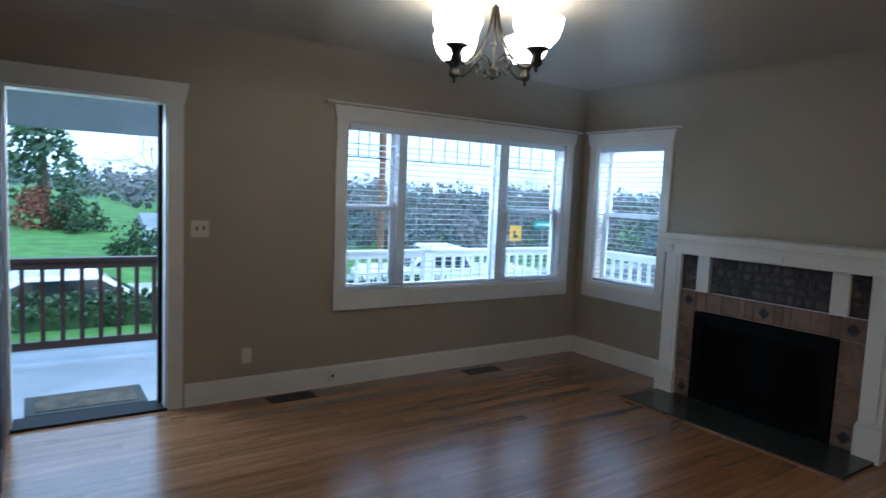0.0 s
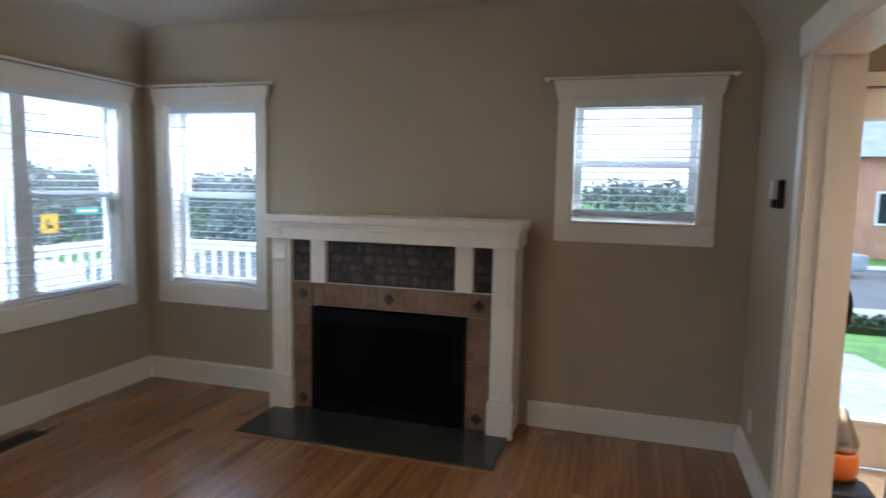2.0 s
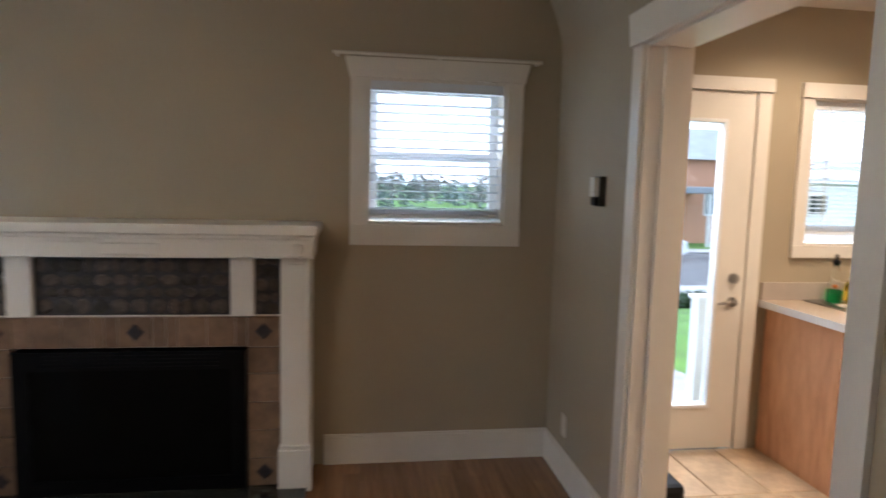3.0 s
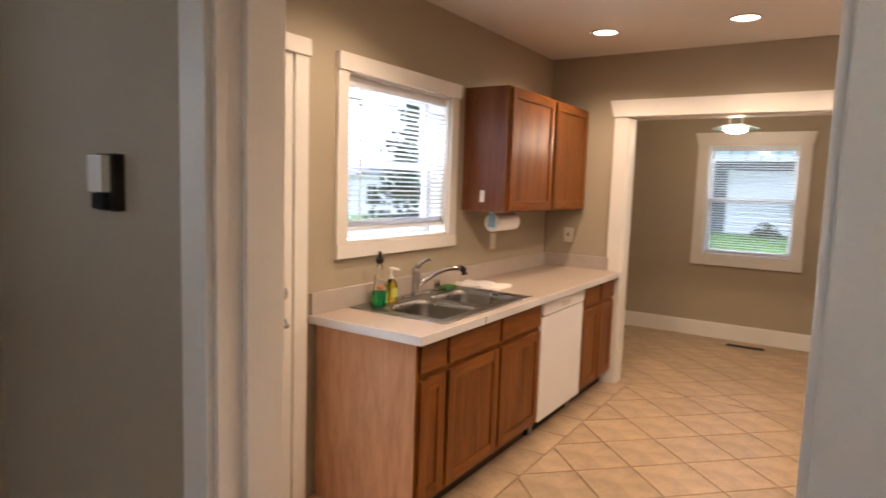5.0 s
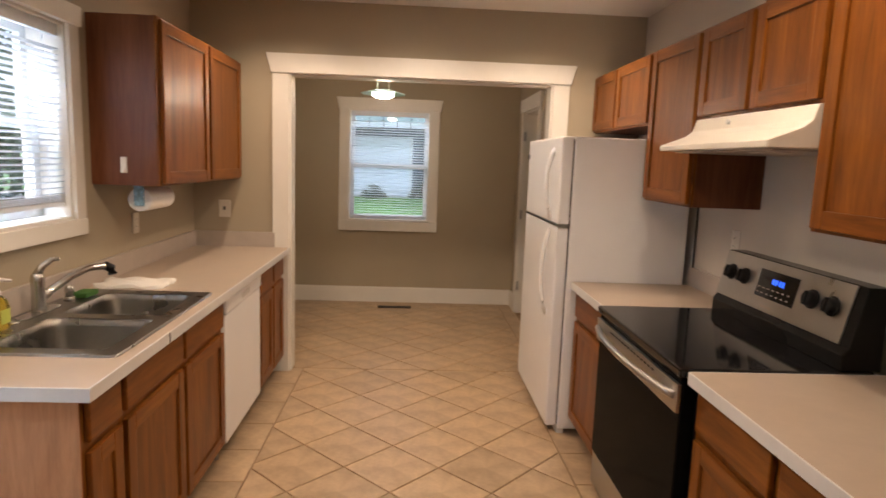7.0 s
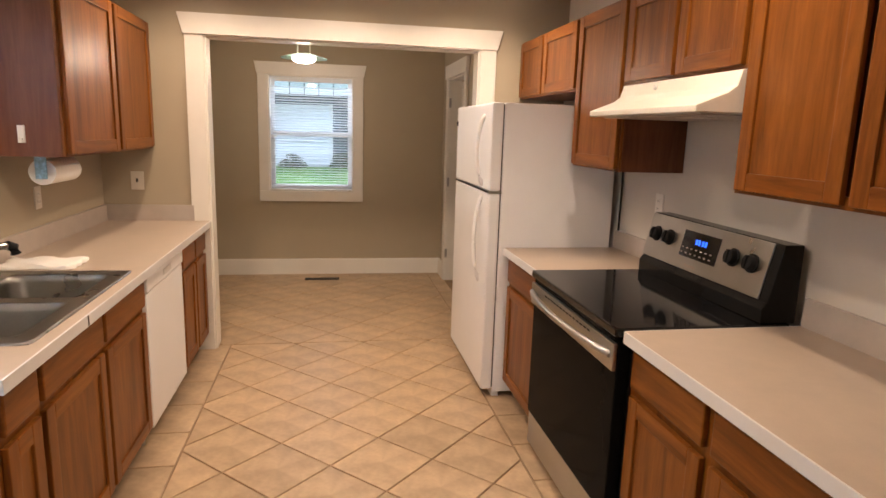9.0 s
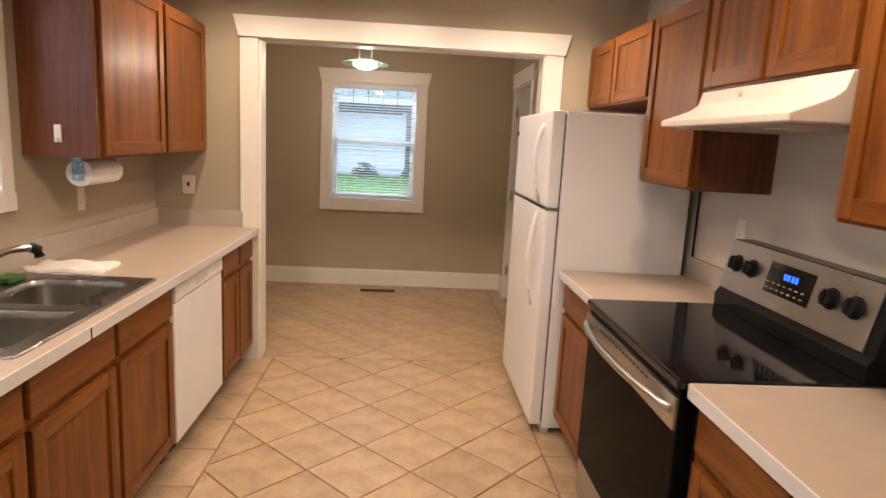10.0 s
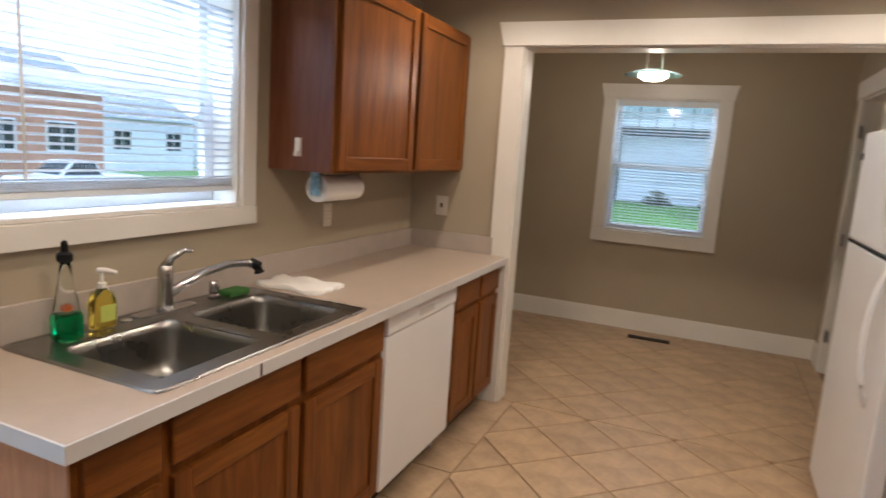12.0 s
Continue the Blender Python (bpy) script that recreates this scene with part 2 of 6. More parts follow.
M_YELL = clear("yellow_hand_soap", (0.95, 0.80, 0.12), 0.05, 1.33)
M_CLRP = clear("clear_bottle", (0.93, 0.97, 0.95), 0.03, 1.3)
M_LABEL = plain("bottle_label", (0.55, 0.62, 0.12), 0.5)
M_ORANGE = plain("orange_plastic", (0.65, 0.16, 0.03), 0.35)
M_TOWEL = plain("white_cloth", (0.80, 0.77, 0.72), 0.95, var=0.06, fine=180, bump=0.7)
M_PAPER = plain("paper_towel", (0.86, 0.85, 0.83), 0.95, var=0.04, fine=140, bump=0.5)
M_SPONGE = plain("green_scouring_pad", (0.05, 0.16, 0.03), 0.95, fine=140, bump=0.8)
M_BLUEP = plain("blue_film_print", (0.25, 0.45, 0.62), 0.35, var=0.4, scale=60)
M_LED = glow("clock_digits_blue", (0.02, 0.12, 1.0), 0.8)

for _m, _v in ((M_MATT, 0.12), (M_BLACK, 0.12), (M_VENT, 0.2)):
    _m.node_tree.nodes["Principled BSDF"].inputs["Specular IOR Level"].default_value = _v
M_OVEN = plain("oven_glass", (0.006, 0.006, 0.006), 0.12, var=0.2, bump=0.0)
M_OVEN.node_tree.nodes["Principled BSDF"].inputs["Specular IOR Level"].default_value = 0.08
for m_ in (M_OAK, M_OAK_H, M_OAK_PALE, M_OAK_SIDE):
    m_.node_tree.nodes["Principled BSDF"].inputs["Specular IOR Level"].default_value = 0.22
    m_.node_tree.nodes["Principled BSDF"].inputs["Coat Weight"].default_value = 0.05
M_OVEN.node_tree.nodes["Principled BSDF"].inputs["IOR"].default_value = 1.18
M_VENT.node_tree.nodes["Principled BSDF"].inputs["Specular IOR Level"].default_value = 0.1
M_FIREBLK = plain("firebox_black", (0.005, 0.005, 0.006), 0.35, var=0.3, bump=0.0)
M_FIREBLK.node_tree.nodes["Principled BSDF"].inputs["Specular IOR Level"].default_value = 0.1

# ---------- building helpers ----------
ORG = {}


def thing(name, loc, label, category, group="", kind=""):
    e = new(name)
    e.location = loc
    e.empty_display_size = 0.1
    ORG[e.name] = Vector(loc)
    return tagged(e, label, category, group, kind)


def mesh_of(bm, name, mat, smooth=False, bevel=0.0):
    if bevel:
        bmesh.ops.bevel(bm, geom=[e for e in bm.edges if e.calc_face_angle(0) > 0.5], offset=bevel, segments=2, profile=0.6, affect="EDGES", clamp_overlap=True)
    bmesh.ops.recalc_face_normals(bm, faces=bm.faces)
    me = bpy.data.meshes.new(name)
    bm.to_mesh(me)
    bm.free()
    me.materials.append(mat)
    if smooth:
        for f in me.polygons:
            f.use_smooth = True
    return me


def part(name, bm, mat, parent, label="", smooth=False, bevel=0.0):
    """One mesh under a thing or a part; bm is in world places."""
    o = ORG.get(parent.name, Vector((0, 0, 0)))
    bmesh.ops.translate(bm, verts=bm.verts, vec=-o)
    ob = new(name, mesh_of(bm, name, mat, smooth, bevel))
    ob.parent = parent
    ORG[ob.name] = o
    return tagged(ob, label)


def solid(name, bm, mat, label, category="", kind="structure", smooth=False, bevel=0.0):
    ob = new(name, mesh_of(bm, name, mat, smooth, bevel))
    ORG[ob.name] = Vector((0, 0, 0))
    return tagged(ob, label, category, "", kind)


def single(name, bm, mat, label, category, group="", smooth=False, bevel=0.0, base=None):
    """A loose thing that is one mesh."""
    zs = [v.co for v in bm.verts]
    o = Vector(base) if base else Vector((sum(c.x for c in zs) / len(zs), sum(c.y for c in zs) / len(zs), min(c.z for c in zs)))
    bmesh.ops.translate(bm, verts=bm.verts, vec=-o)
    ob = new(name, mesh_of(bm, name, mat, smooth, bevel))
    ob.location = o
    ORG[ob.name] = o
    return tagged(ob, label, category, group)


def box(bm, x0, x1, y0, y1, z0, z1):
    vs = [bm.verts.new((x, y, z)) for z in sorted((z0, z1)) for y in sorted((y0, y1)) for x in sorted((x0, x1))]
    for q in ((0, 2, 3, 1), (4, 5, 7, 6), (0, 1, 5, 4), (2, 6, 7, 3), (0, 4, 6, 2), (1, 3, 7, 5)):
        bm.faces.new([vs[i] for i in q])
    return bm


def boxes(*rows):
    bm = bmesh.new()
    for r in rows:
        box(bm, *r)
    return bm


class Face:
    """A wall face: u runs along it, d stands out from it into the room, z up."""

    def __init__(self, axis, at, sign):
        self.axis, self.at, self.sign = axis, at, sign

    def p(self, u, d, z):
        w = self.at + self.sign * d
        return Vector((w, u, z)) if self.axis == "x" else Vector((u, w, z))

    def box(self, bm, u0, u1, d0, d1, z0, z1):
        a, b = self.p(u0, d0, z0), self.p(u1, d1, z1)
        return box(bm, a.x, b.x, a.y, b.y, a.z, b.z)

    def prism(self, bm, outline, d0, d1):
        """An outline of (u, z) pulled from d0 to d1."""
        a = [bm.verts.new(self.p(u, d0, z)) for u, z in outline]
        b = [bm.verts.new(self.p(u, d1, z)) for u, z in outline]
        bm.faces.new(a)
        bm.faces.new(b[::-1])
        for i in range(len(a)):
            j = (i + 1) % len(a)
            bm.faces.new((a[i], b[i], b[j], a[j]))
        return bm

    def fb(self, *r):
        return self.box(bmesh.new(), *r)


EAST, NORTH = Face("x", 6.02, -1), Face("y", 5.62, -1)
PART_N, PART_S = Face("y", 1.355, 1), Face("y", 1.18, -1)
KSOUTH, DSOUTH = Face("y", -2.68, 1), Face("y", -4.975, 1)
WEST, DWEST = Face("x", 2.88, 1), Face("x", 3.36, 1)
CH_L = 2.60      # living ceiling
CH_K = 2.61


def tube(bm, pts, radius, seg=10, caps=True):
    """A round bar along points; radius may be a list."""
    pts = [Vector(p) for p in pts]
    rings = []
    for i, p in enumerate(pts):
        t = (pts[min(i + 1, len(pts) - 1)] - pts[max(i - 1, 0)]).normalized()
        s = t.cross(Vector((0, 0, 1)) if abs(t.z) < 0.95 else Vector((1, 0, 0))).normalized()
        u = s.cross(t)
        r = radius[i] if isinstance(radius, (list, tuple)) else radius
        rings.append([bm.verts.new(p + (s * math.cos(a) + u * math.sin(a)) * r) for a in [2 * math.pi * k / seg for k in range(seg)]])
    for a, b in zip(rings, rings[1:]):
        for k in range(seg):
            bm.faces.new((a[k], a[(k + 1) % seg], b[(k + 1) % seg], b[k]))
    if caps:
        bm.faces.new(rings[0][::-1])
        bm.faces.new(rings[-1])
    return bm


def lathe(bm, cx, cy, prof, seg=24, caps=True):
    """A turned body round the upright axis at (cx, cy); prof: (radius, z)."""
    rings = [[bm.verts.new((cx + r * math.cos(2 * math.pi * k / seg), cy + r * math.sin(2 * math.pi * k / seg), z)) for k in range(seg)] for r, z in prof]
    for a, b in zip(rings, rings[1:]):
        for k in range(seg):
            bm.faces.new((a[k], a[(k + 1) % seg], b[(k + 1) % seg], b[k]))
    for ring, (r, z) in ((rings[0], prof[0]), (rings[-1], prof[-1])):
        if caps and r > 1e-4:
            bm.faces.new(ring)
    return bm


def arc(c, r, a0, a1, n, f):
    return [f(c[0] + r * math.cos(radians(a0 + (a1 - a0) * k / n)), c[1] + r * math.sin(radians(a0 + (a1 - a0) * k / n))) for k in range(n + 1)]


def wall(name, face, u0, u1, thick, z1, openings, label, mat=None):
    """A wall behind a face with through openings (u0, u1, z0, z1)."""
    bm = bmesh.new()
    us = sorted({u0, u1, *(v for o in openings for v in o[:2])})
    for a, b in zip(us, us[1:]):
        mid, z = (a + b) / 2, -0.055
        for o in sorted((o for o in openings if o[0] < mid < o[1]), key=lambda o: o[2]):
            if o[2] > 1e-4:
                face.box(bm, a, b, 0, -thick, z, o[2])
            z = o[3]
        if z1 > z + 1e-4:
            face.box(bm, a, b, 0, -thick, z, z1)
    bmesh.ops.remove_doubles(bm, verts=bm.verts, dist=1e-5)
    return solid(name, bm, mat or M_WALL, label)


# openings: u0, u1, z0, z1
O_DOOR = (1.20, 2.095, 0.0, 2.11)
O_BIG = (3.40, 5.77, 0.755, 2.115)
O_SIDE = (4.64, 5.42, 0.755, 2.115)
O_SMALL = (1.655, 2.40, 1.335, 2.10)
O_BACK = (0.185, 1.10, 0.0, 2.12)
O_SINK = (-1.13, -0.175, 1.245, 2.10)
O_DIN = (4.315, 5.18, 0.90, 2.08)
O_KIT = (3.912, 5.0, 0.0, 2.11)
O_ARCH = (3.52, 5.355, 0.0, 2.125)
O_DDOOR = (-4.62, -3.86, 0.0, 2.08)

wall("wall_north", NORTH, 0.38, 6.22, 0.16, 2.75, [O_DOOR, O_BIG], "beige painted plaster wall with door and wide window")
wall("wall_east", EAST, -5.135, 5.62, 0.20, 2.75, [O_SIDE, O_SMALL, O_BACK, O_SINK], "beige painted plaster outer wall with windows")
wall("wall_partition", PART_N, 2.885, 6.02, 0.175, 2.75, [O_KIT], "beige painted wall between living room and kitchen")
wall("wall_kitchen_west", WEST, -2.68, 1.215, 0.13, 2.75, [], "pale painted wall behind stove and cabinets", M_PANEL)
wall("wall_kitchen_south", KSOUTH, 2.75, 6.02, 0.14, 2.75, [O_ARCH], "beige wall with wide cased opening")
wall("wall_dining_west", DWEST, -4.975, -2.82, 0.12, 2.75, [O_DDOOR], "beige dining wall with white doorway")
wall("wall_dining_south", DSOUTH, 2.2, 6.02, 0.16, 2.75, [O_DIN], "beige painted wall with double-hung window")
wall("wall_living_west", Face("x", 0.5, 1), -1.0, 5.62, 0.12, 2.75, [], "plain beige living room wall")
wall("wall_living_south", Face("y", -0.88, 1), 0.5, 2.75, 0.12, 2.75, [], "plain beige wall")
wall("wall_hall_end", Face("x", 2.3, 1), -4.975, -2.82, 0.1, 2.75, [], "plain beige wall beyond the doorway")
solid("wall_hall_north", boxes((2.3, 3.24, -2.82, -2.72, 0, 2.75)), M_WALL, "plain beige wall beyond the doorway")

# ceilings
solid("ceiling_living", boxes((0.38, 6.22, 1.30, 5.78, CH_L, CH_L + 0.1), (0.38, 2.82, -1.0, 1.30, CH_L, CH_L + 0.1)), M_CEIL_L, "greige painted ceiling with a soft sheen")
solid("ceiling_kitchen", boxes((2.75, 6.02, -2.68, 1.25, CH_K, CH_K + 0.1)), M_CEIL, "off-white painted kitchen ceiling")
solid("ceiling_dining", boxes((2.2, 6.02, -4.975, -2.82, 2.5, 2.6)), M_CEIL, "off-white painted dining room ceiling")


def cove(name, face, u0, u1, r, top):
    """A plaster curve between wall and ceiling."""
    n = 14
    prof = [(r * (1 - math.cos(radians(90 * k / n))) + 0.002, top - r + r * math.sin(radians(90 * k / n))) for k in range(n + 1)]
    bm = bmesh.new()
    a = [bm.verts.new(face.p(u0, d, z)) for d, z in prof]
    b = [bm.verts.new(face.p(u1, d, z)) for d, z in prof]
    for i in range(n):
        bm.faces.new((a[i], a[i + 1], b[i + 1], b[i]))
    return solid(name, bm, M_WALL, "curved plaster cove painted beige", smooth=True)


cove("cove_north", NORTH, 0.5, 6.02, 0.34, CH_L - 0.002)
cove("cove_east", EAST, 1.355, 5.62, 0.34, CH_L - 0.003)
cove("cove_partition", PART_N, 2.885, 6.02, 0.34, CH_L - 0.004)

# baseboards
BBH, BBT = 0.155, 0.018


def baseboard(name, face, runs):
    bm = bmesh.new()
    for u0, u1 in runs:
        face.box(bm, u0, u1, 0, BBT, 0, BBH)
        face.box(bm, u0, u1, 0, BBT * 0.55, BBH, BBH + 0.012)
    return solid(name, bm, M_TRIM, "tall white painted baseboard")


baseboard("baseboard_north", NORTH, [(0.5, 1.09), (2.21, 6.02)])
baseboard("baseboard_east", EAST, [(1.355, 2.62), (4.38, 5.62)])
baseboard("baseboard_partition", PART_N, [(2.885, 3.82), (5.09, 6.02)])
baseboard("baseboard_dining_south", DSOUTH, [(3.36, 6.02)])
baseboard("baseboard_dining_east", Face("x", 6.02, -1), [(-4.975, -2.82)])
baseboard("baseboard_dining_west", DWEST, [(-3.76, -2.82), (-4.975, -4.72)])


def casing(name, face, o, side, head, label, flare=0.03, sill=None, parent=None, ears=True, proud=0.02):
    """Flat board trim round an opening, with a wider head whose ends slant outwards."""
    u0, u1, z0, z1 = o
    root = parent or thing(name, face.p((u0 + u1) / 2, 0, z0), label, "trim", "", "structure")
    for a, b in ((u0 - side, u0), (u1, u1 + side)):
        part("side_casing", face.fb(a, b, 0, proud, z0 if not sill else z0 - 0.002, z1), M_TRIM, root, bevel=0.003)
    f = flare
    bm = face.prism(bmesh.new(), [(u0 - side - 0.006, z1), (u1 + side + 0.006, z1), (u1 + side + f, z1 + head), (u0 - side - f, z1 + head)], 0, proud + 0.012)
    part("head_casing", bm, M_TRIM, root, bevel=0.003)
    if sill:
        part("apron", face.fb(u0 - side, u1 + side, 0, proud + 0.006, z0 - sill, z0 - 0.002), M_TRIM, root, bevel=0.003)
    return root


def jamb(root, face, o, thick, mat=None, sill=False, t=0.012):
    """Thin lining boards inside an opening."""
    u0, u1, z0, z1 = o
    m = mat or M_TRIM
    part("jamb", face.fb(u0, u0 + t, 0.001, -thick - 0.001, z0, z1 - t), m, root)
    part("jamb", face.fb(u1 - t, u1, 0.001, -thick - 0.001, z0, z1 - t), m, root)
    part("head_jamb", face.fb(u0, u1, 0.001, -thick - 0.001, z1 - t, z1), m, root)
    if sill:
        part("window_sill", face.fb(u0 + t, u1 - t, 0.012, -thick - 0.02, z0, z0 + t), m, root)


def sash(root, face, u0, u1, z0, z1, d, bar=0.045, glass=True, t=0.03):
    bm = bmesh.new()
    face.box(bm, u0, u0 + bar, d, d - t, z0, z1)
    face.box(bm, u1 - bar, u1, d, d - t, z0, z1)
    face.box(bm, u0 + bar, u1 - bar, d, d - t, z0, z0 + bar)
    face.box(bm, u0 + bar, u1 - bar, d, d - t, z1 - bar, z1)
    f = part("sash_frame", bm, M_VINYL, root)
    p = part("pane", face.fb(u0 + bar, u1 - bar, d - t * 0.5, d - t * 0.5 - 0.004, z0 + bar, z1 - bar), M_GLASS, root)
    p.visible_shadow = False
    return f


def blind(face, u0, u1, z0, z1, pitch, depth, d, tilt, label, stack=0, bottom=0.0, group="window blinds"):
    """A horizontal slat blind; its bottom rail hangs at z0 + bottom."""
    root = thing("window_blind", face.p((u0 + u1) / 2, d, z1), label, "blind", group)
    part("headrail", face.fb(u0, u1, d - depth / 2, d + depth / 2, z1 - 0.05, z1), M_SLAT, root, bevel=0.003)
    zb = z0 + bottom
    n = int((z1 - 0.06 - zb - 0.03 - stack * 0.006) / pitch)
    me = None
    for k in range(n + stack):
        z = zb + 0.025 + stack * 0.006 + (k - stack) * pitch if k >= stack else zb + 0.022 + k * 0.006
        if me is None:
            bm = bmesh.new()
            ca, sa = math.cos(radians(tilt)), math.sin(radians(tilt))
            prof = [(-depth / 2, -0.001), (0, 0.0015), (depth / 2, -0.001)]
            rows = []
            for u in (u0, u1):
                top = [bm.verts.new(face.p(u, d + x * ca, z + y + x * sa + 0.0012)) for x, y in prof]
                bot = [bm.verts.new(face.p(u, d + x * ca, z + y + x * sa - 0.0012)) for x, y in prof]
                rows.append((top, bot))
            (ta, ba), (tb, bb) = rows
            for i in range(2):
                bm.faces.new((ta[i], ta[i + 1], tb[i + 1], tb[i]))
                bm.faces.new((ba[i + 1], ba[i], bb[i], bb[i + 1]))
            bm.faces.new((ta[0], tb[0], bb[0], ba[0]))
            bm.faces.new((ta[2], ba[2], bb[2], tb[2]))
            bm.faces.new((ta[0], ba[0], ba[1], ta[1]))
            bm.faces.new((ta[1], ba[1], ba[2], ta[2]))
            bm.faces.new((tb[1], bb[1], bb[0], tb[0]))
            bm.faces.new((tb[2], bb[2], bb[1], tb[1]))
            first = part("slat", bm, M_SLAT, root)
            me, zfirst = first.data, z
        else:
            s = new("slat", me)
            s.parent = root
            s.location = (0, 0, z - zfirst)
    part("bottom_rail", face.fb(u0, u1, d - depth / 2, d + depth / 2, zb, zb + 0.02), M_SLAT, root, bevel=0.004)
    for u in (u0 + 0.12, u1 - 0.12):
        part("ladder_cord", face.fb(u - 0.0012, u + 0.0012, d + depth / 2, d + depth / 2 + 0.002, zb, z1 - 0.05), M_SLAT, root)
    return root


def rod(face, u0, u1, z, label):
    root = thing("curtain_rod", face.p((u0 + u1) / 2, 0.03, z), label, "curtain rod")
    part("bar", tube(bmesh.new(), [face.p(u0, 0.05, z), face.p(u1, 0.05, z)], 0.009), M_TRIM, root)
    for u in (u0 + 0.02, (u0 + u1) / 2, u1 - 0.02):
        part("bracket", face.fb(u - 0.008, u + 0.008, 0.0, 0.052, z - 0.012, z + 0.008), M_TRIM, root)


# ----- windows -----
def window_root(name, face, o, label):
    return thing(name, face.p((o[0] + o[1]) / 2, -0.05, o[2]), label, "window", "", "structure")


# wide front window: two double-hung units beside a fixed middle light
w1 = window_root("window_1", NORTH, O_BIG, "wide white three-part front window with leaded top lights")
casing("", NORTH, O_BIG, 0.095, 0.115, "", parent=w1, sill=0.14)
jamb(w1, NORTH, O_BIG, 0.16, sill=True)
for a, b in ((3.89, 3.97), (4.965, 5.075)):
    part("mullion", NORTH.fb(a, b, -0.03, -0.14, 0.767, 2.103), M_VINYL, w1, bevel=0.003)
sash(w1, NORTH, 3.412, 3.89, 1.42, 2.103, -0.10)
sash(w1, NORTH, 3.412, 3.89, 0.767, 1.465, -0.065)
sash(w1, NORTH, 3.97, 4.965, 0.767, 2.103, -0.09, 0.03)
sash(w1, NORTH, 5.075, 5.758, 1.42, 2.103, -0.10)
sash(w1, NORTH, 5.075, 5.758, 0.767, 1.465, -0.065)
for a, b, n in ((3.457, 3.845, 4), (4.00, 4.935, 7), (5.12, 5.713, 4)):
    part("lead_came", NORTH.fb(a, b, -0.112, -0.120, 1.842, 1.852), M_MATT, w1)
    for k in range(1, n):
        u = a + (b - a) * k / n
        part("lead_came", NORTH.fb(u - 0.004, u + 0.004, -0.1125, -0.1195, 1.852, 2.073), M_MATT, w1)
blind(NORTH, 3.43, 3.935, 0.775, 2.10, 0.046, 0.05, -0.03, 5, "white slatted blind with open slats", group="front window blinds")
blind(NORTH, 3.945, 5.025, 0.775, 2.10, 0.046, 0.05, -0.03, 5, "wide white slatted blind with open slats", group="front window blinds")
blind(NORTH, 5.035, 5.745, 0.775, 2.10, 0.046, 0.05, -0.03, 5, "white slatted blind with open slats", group="front window blinds")
rod(NORTH, 3.20, 5.95, 2.245, "slim white curtain rod over the front window")

w2 = window_root("window_2", EAST, O_SIDE, "tall white double-hung window beside the fireplace")
casing("", EAST, O_SIDE, 0.09, 0.115, "", parent=w2, sill=0.14)
jamb(w2, EAST, O_SIDE, 0.20, sill=True)
sash(w2, EAST, 4.652, 5.408, 1.42, 2.103, -0.158)
sash(w2, EAST, 4.652, 5.408, 0.767, 1.465, -0.126)
blind(EAST, 4.66, 5.40, 0.775, 2.10, 0.046, 0.05, -0.04, 6, "white slatted blind with open slats")
rod(EAST, 4.47, 5.55, 2.245, "slim white curtain rod over the side window")

w3 = window_root("window_3", EAST, O_SMALL, "small white double-hung window right of the mantel")
casing("", EAST, O_SMALL, 0.09, 0.10, "", parent=w3, sill=0.115)
jamb(w3, EAST, O_SMALL, 0.20, sill=True)
sash(w3, EAST, 1.667, 2.388, 1.68, 2.088, -0.158)
sash(w3, EAST, 1.667, 2.388, 1.347, 1.725, -0.126)
blind(EAST, 1.67, 2.385, 1.345, 2.09, 0.046, 0.05, -0.04, 6, "white slatted blind hanging just above the sill", stack=5, bottom=0.02)
rod(EAST, 1.48, 2.58, 2.21, "slim white curtain rod over the small window")

w4 = window_root("window_4", EAST, O_SINK, "white sliding window over the kitchen sink")
casing("", EAST, O_SINK, 0.08, 0.085, "", parent=w4, sill=0.075, flare=0.006)
jamb(w4, EAST, O_SINK, 0.20, sill=True)
sash(w4, EAST, -1.118, -0.187, 1.64, 2.088, -0.158)
sash(w4, EAST, -1.118, -0.187, 1.257, 1.685, -0.126)
blind(EAST, -1.115, -0.19, 1.26, 2.09, 0.026, 0.027, -0.035, 13, "white mini blind with open slats over the sink", stack=5, bottom=0.045)

wd = thing("blind_wand", EAST.p(-0.30, -0.01, 2.05), "slim clear tilt wand hanging from the sink blind", "blind wand")
part("wand", tube(bmesh.new(), [EAST.p(-0.30, -0.014, 2.04), EAST.p(-0.30, -0.012, 1.70), EAST.p(-0.30, -0.010, 1.36)], 0.004, 8), M_PLATE, wd)
part("hook", tube(bmesh.new(), [EAST.p(-0.30, -0.022, 2.045), EAST.p(-0.30, -0.014, 2.05), EAST.p(-0.30, -0.014, 2.035)], 0.003, 6), M_PLATE, wd)

w5 = window_root("window_5", DSOUTH, O_DIN, "white double-hung dining window with leaded top lights")
casing("", DSOUTH, O_DIN, 0.10, 0.12, "", parent=w5, sill=0.11)
jamb(w5, DSOUTH, O_DIN, 0.16, sill=True)
sash(w5, DSOUTH, 4.327, 5.168, 1.47, 2.068, -0.11)
sash(w5, DSOUTH, 4.327, 5.168, 0.912, 1.515, -0.075)
part("lead_came", DSOUTH.fb(4.372, 5.123, -0.128, -0.136, 1.80, 1.81), M_MATT, w5)
for k in range(1, 5):
    u = 4.372 + 0.751 * k / 5
    part("lead_came", DSOUTH.fb(u - 0.004, u + 0.004, -0.1285, -0.1355, 1.81, 2.02), M_MATT, w5)
blind(DSOUTH, 4.335, 5.16, 0.92, 2.065, 0.026, 0.027, -0.035, 15, "white mini blind with open slats in the dining window")

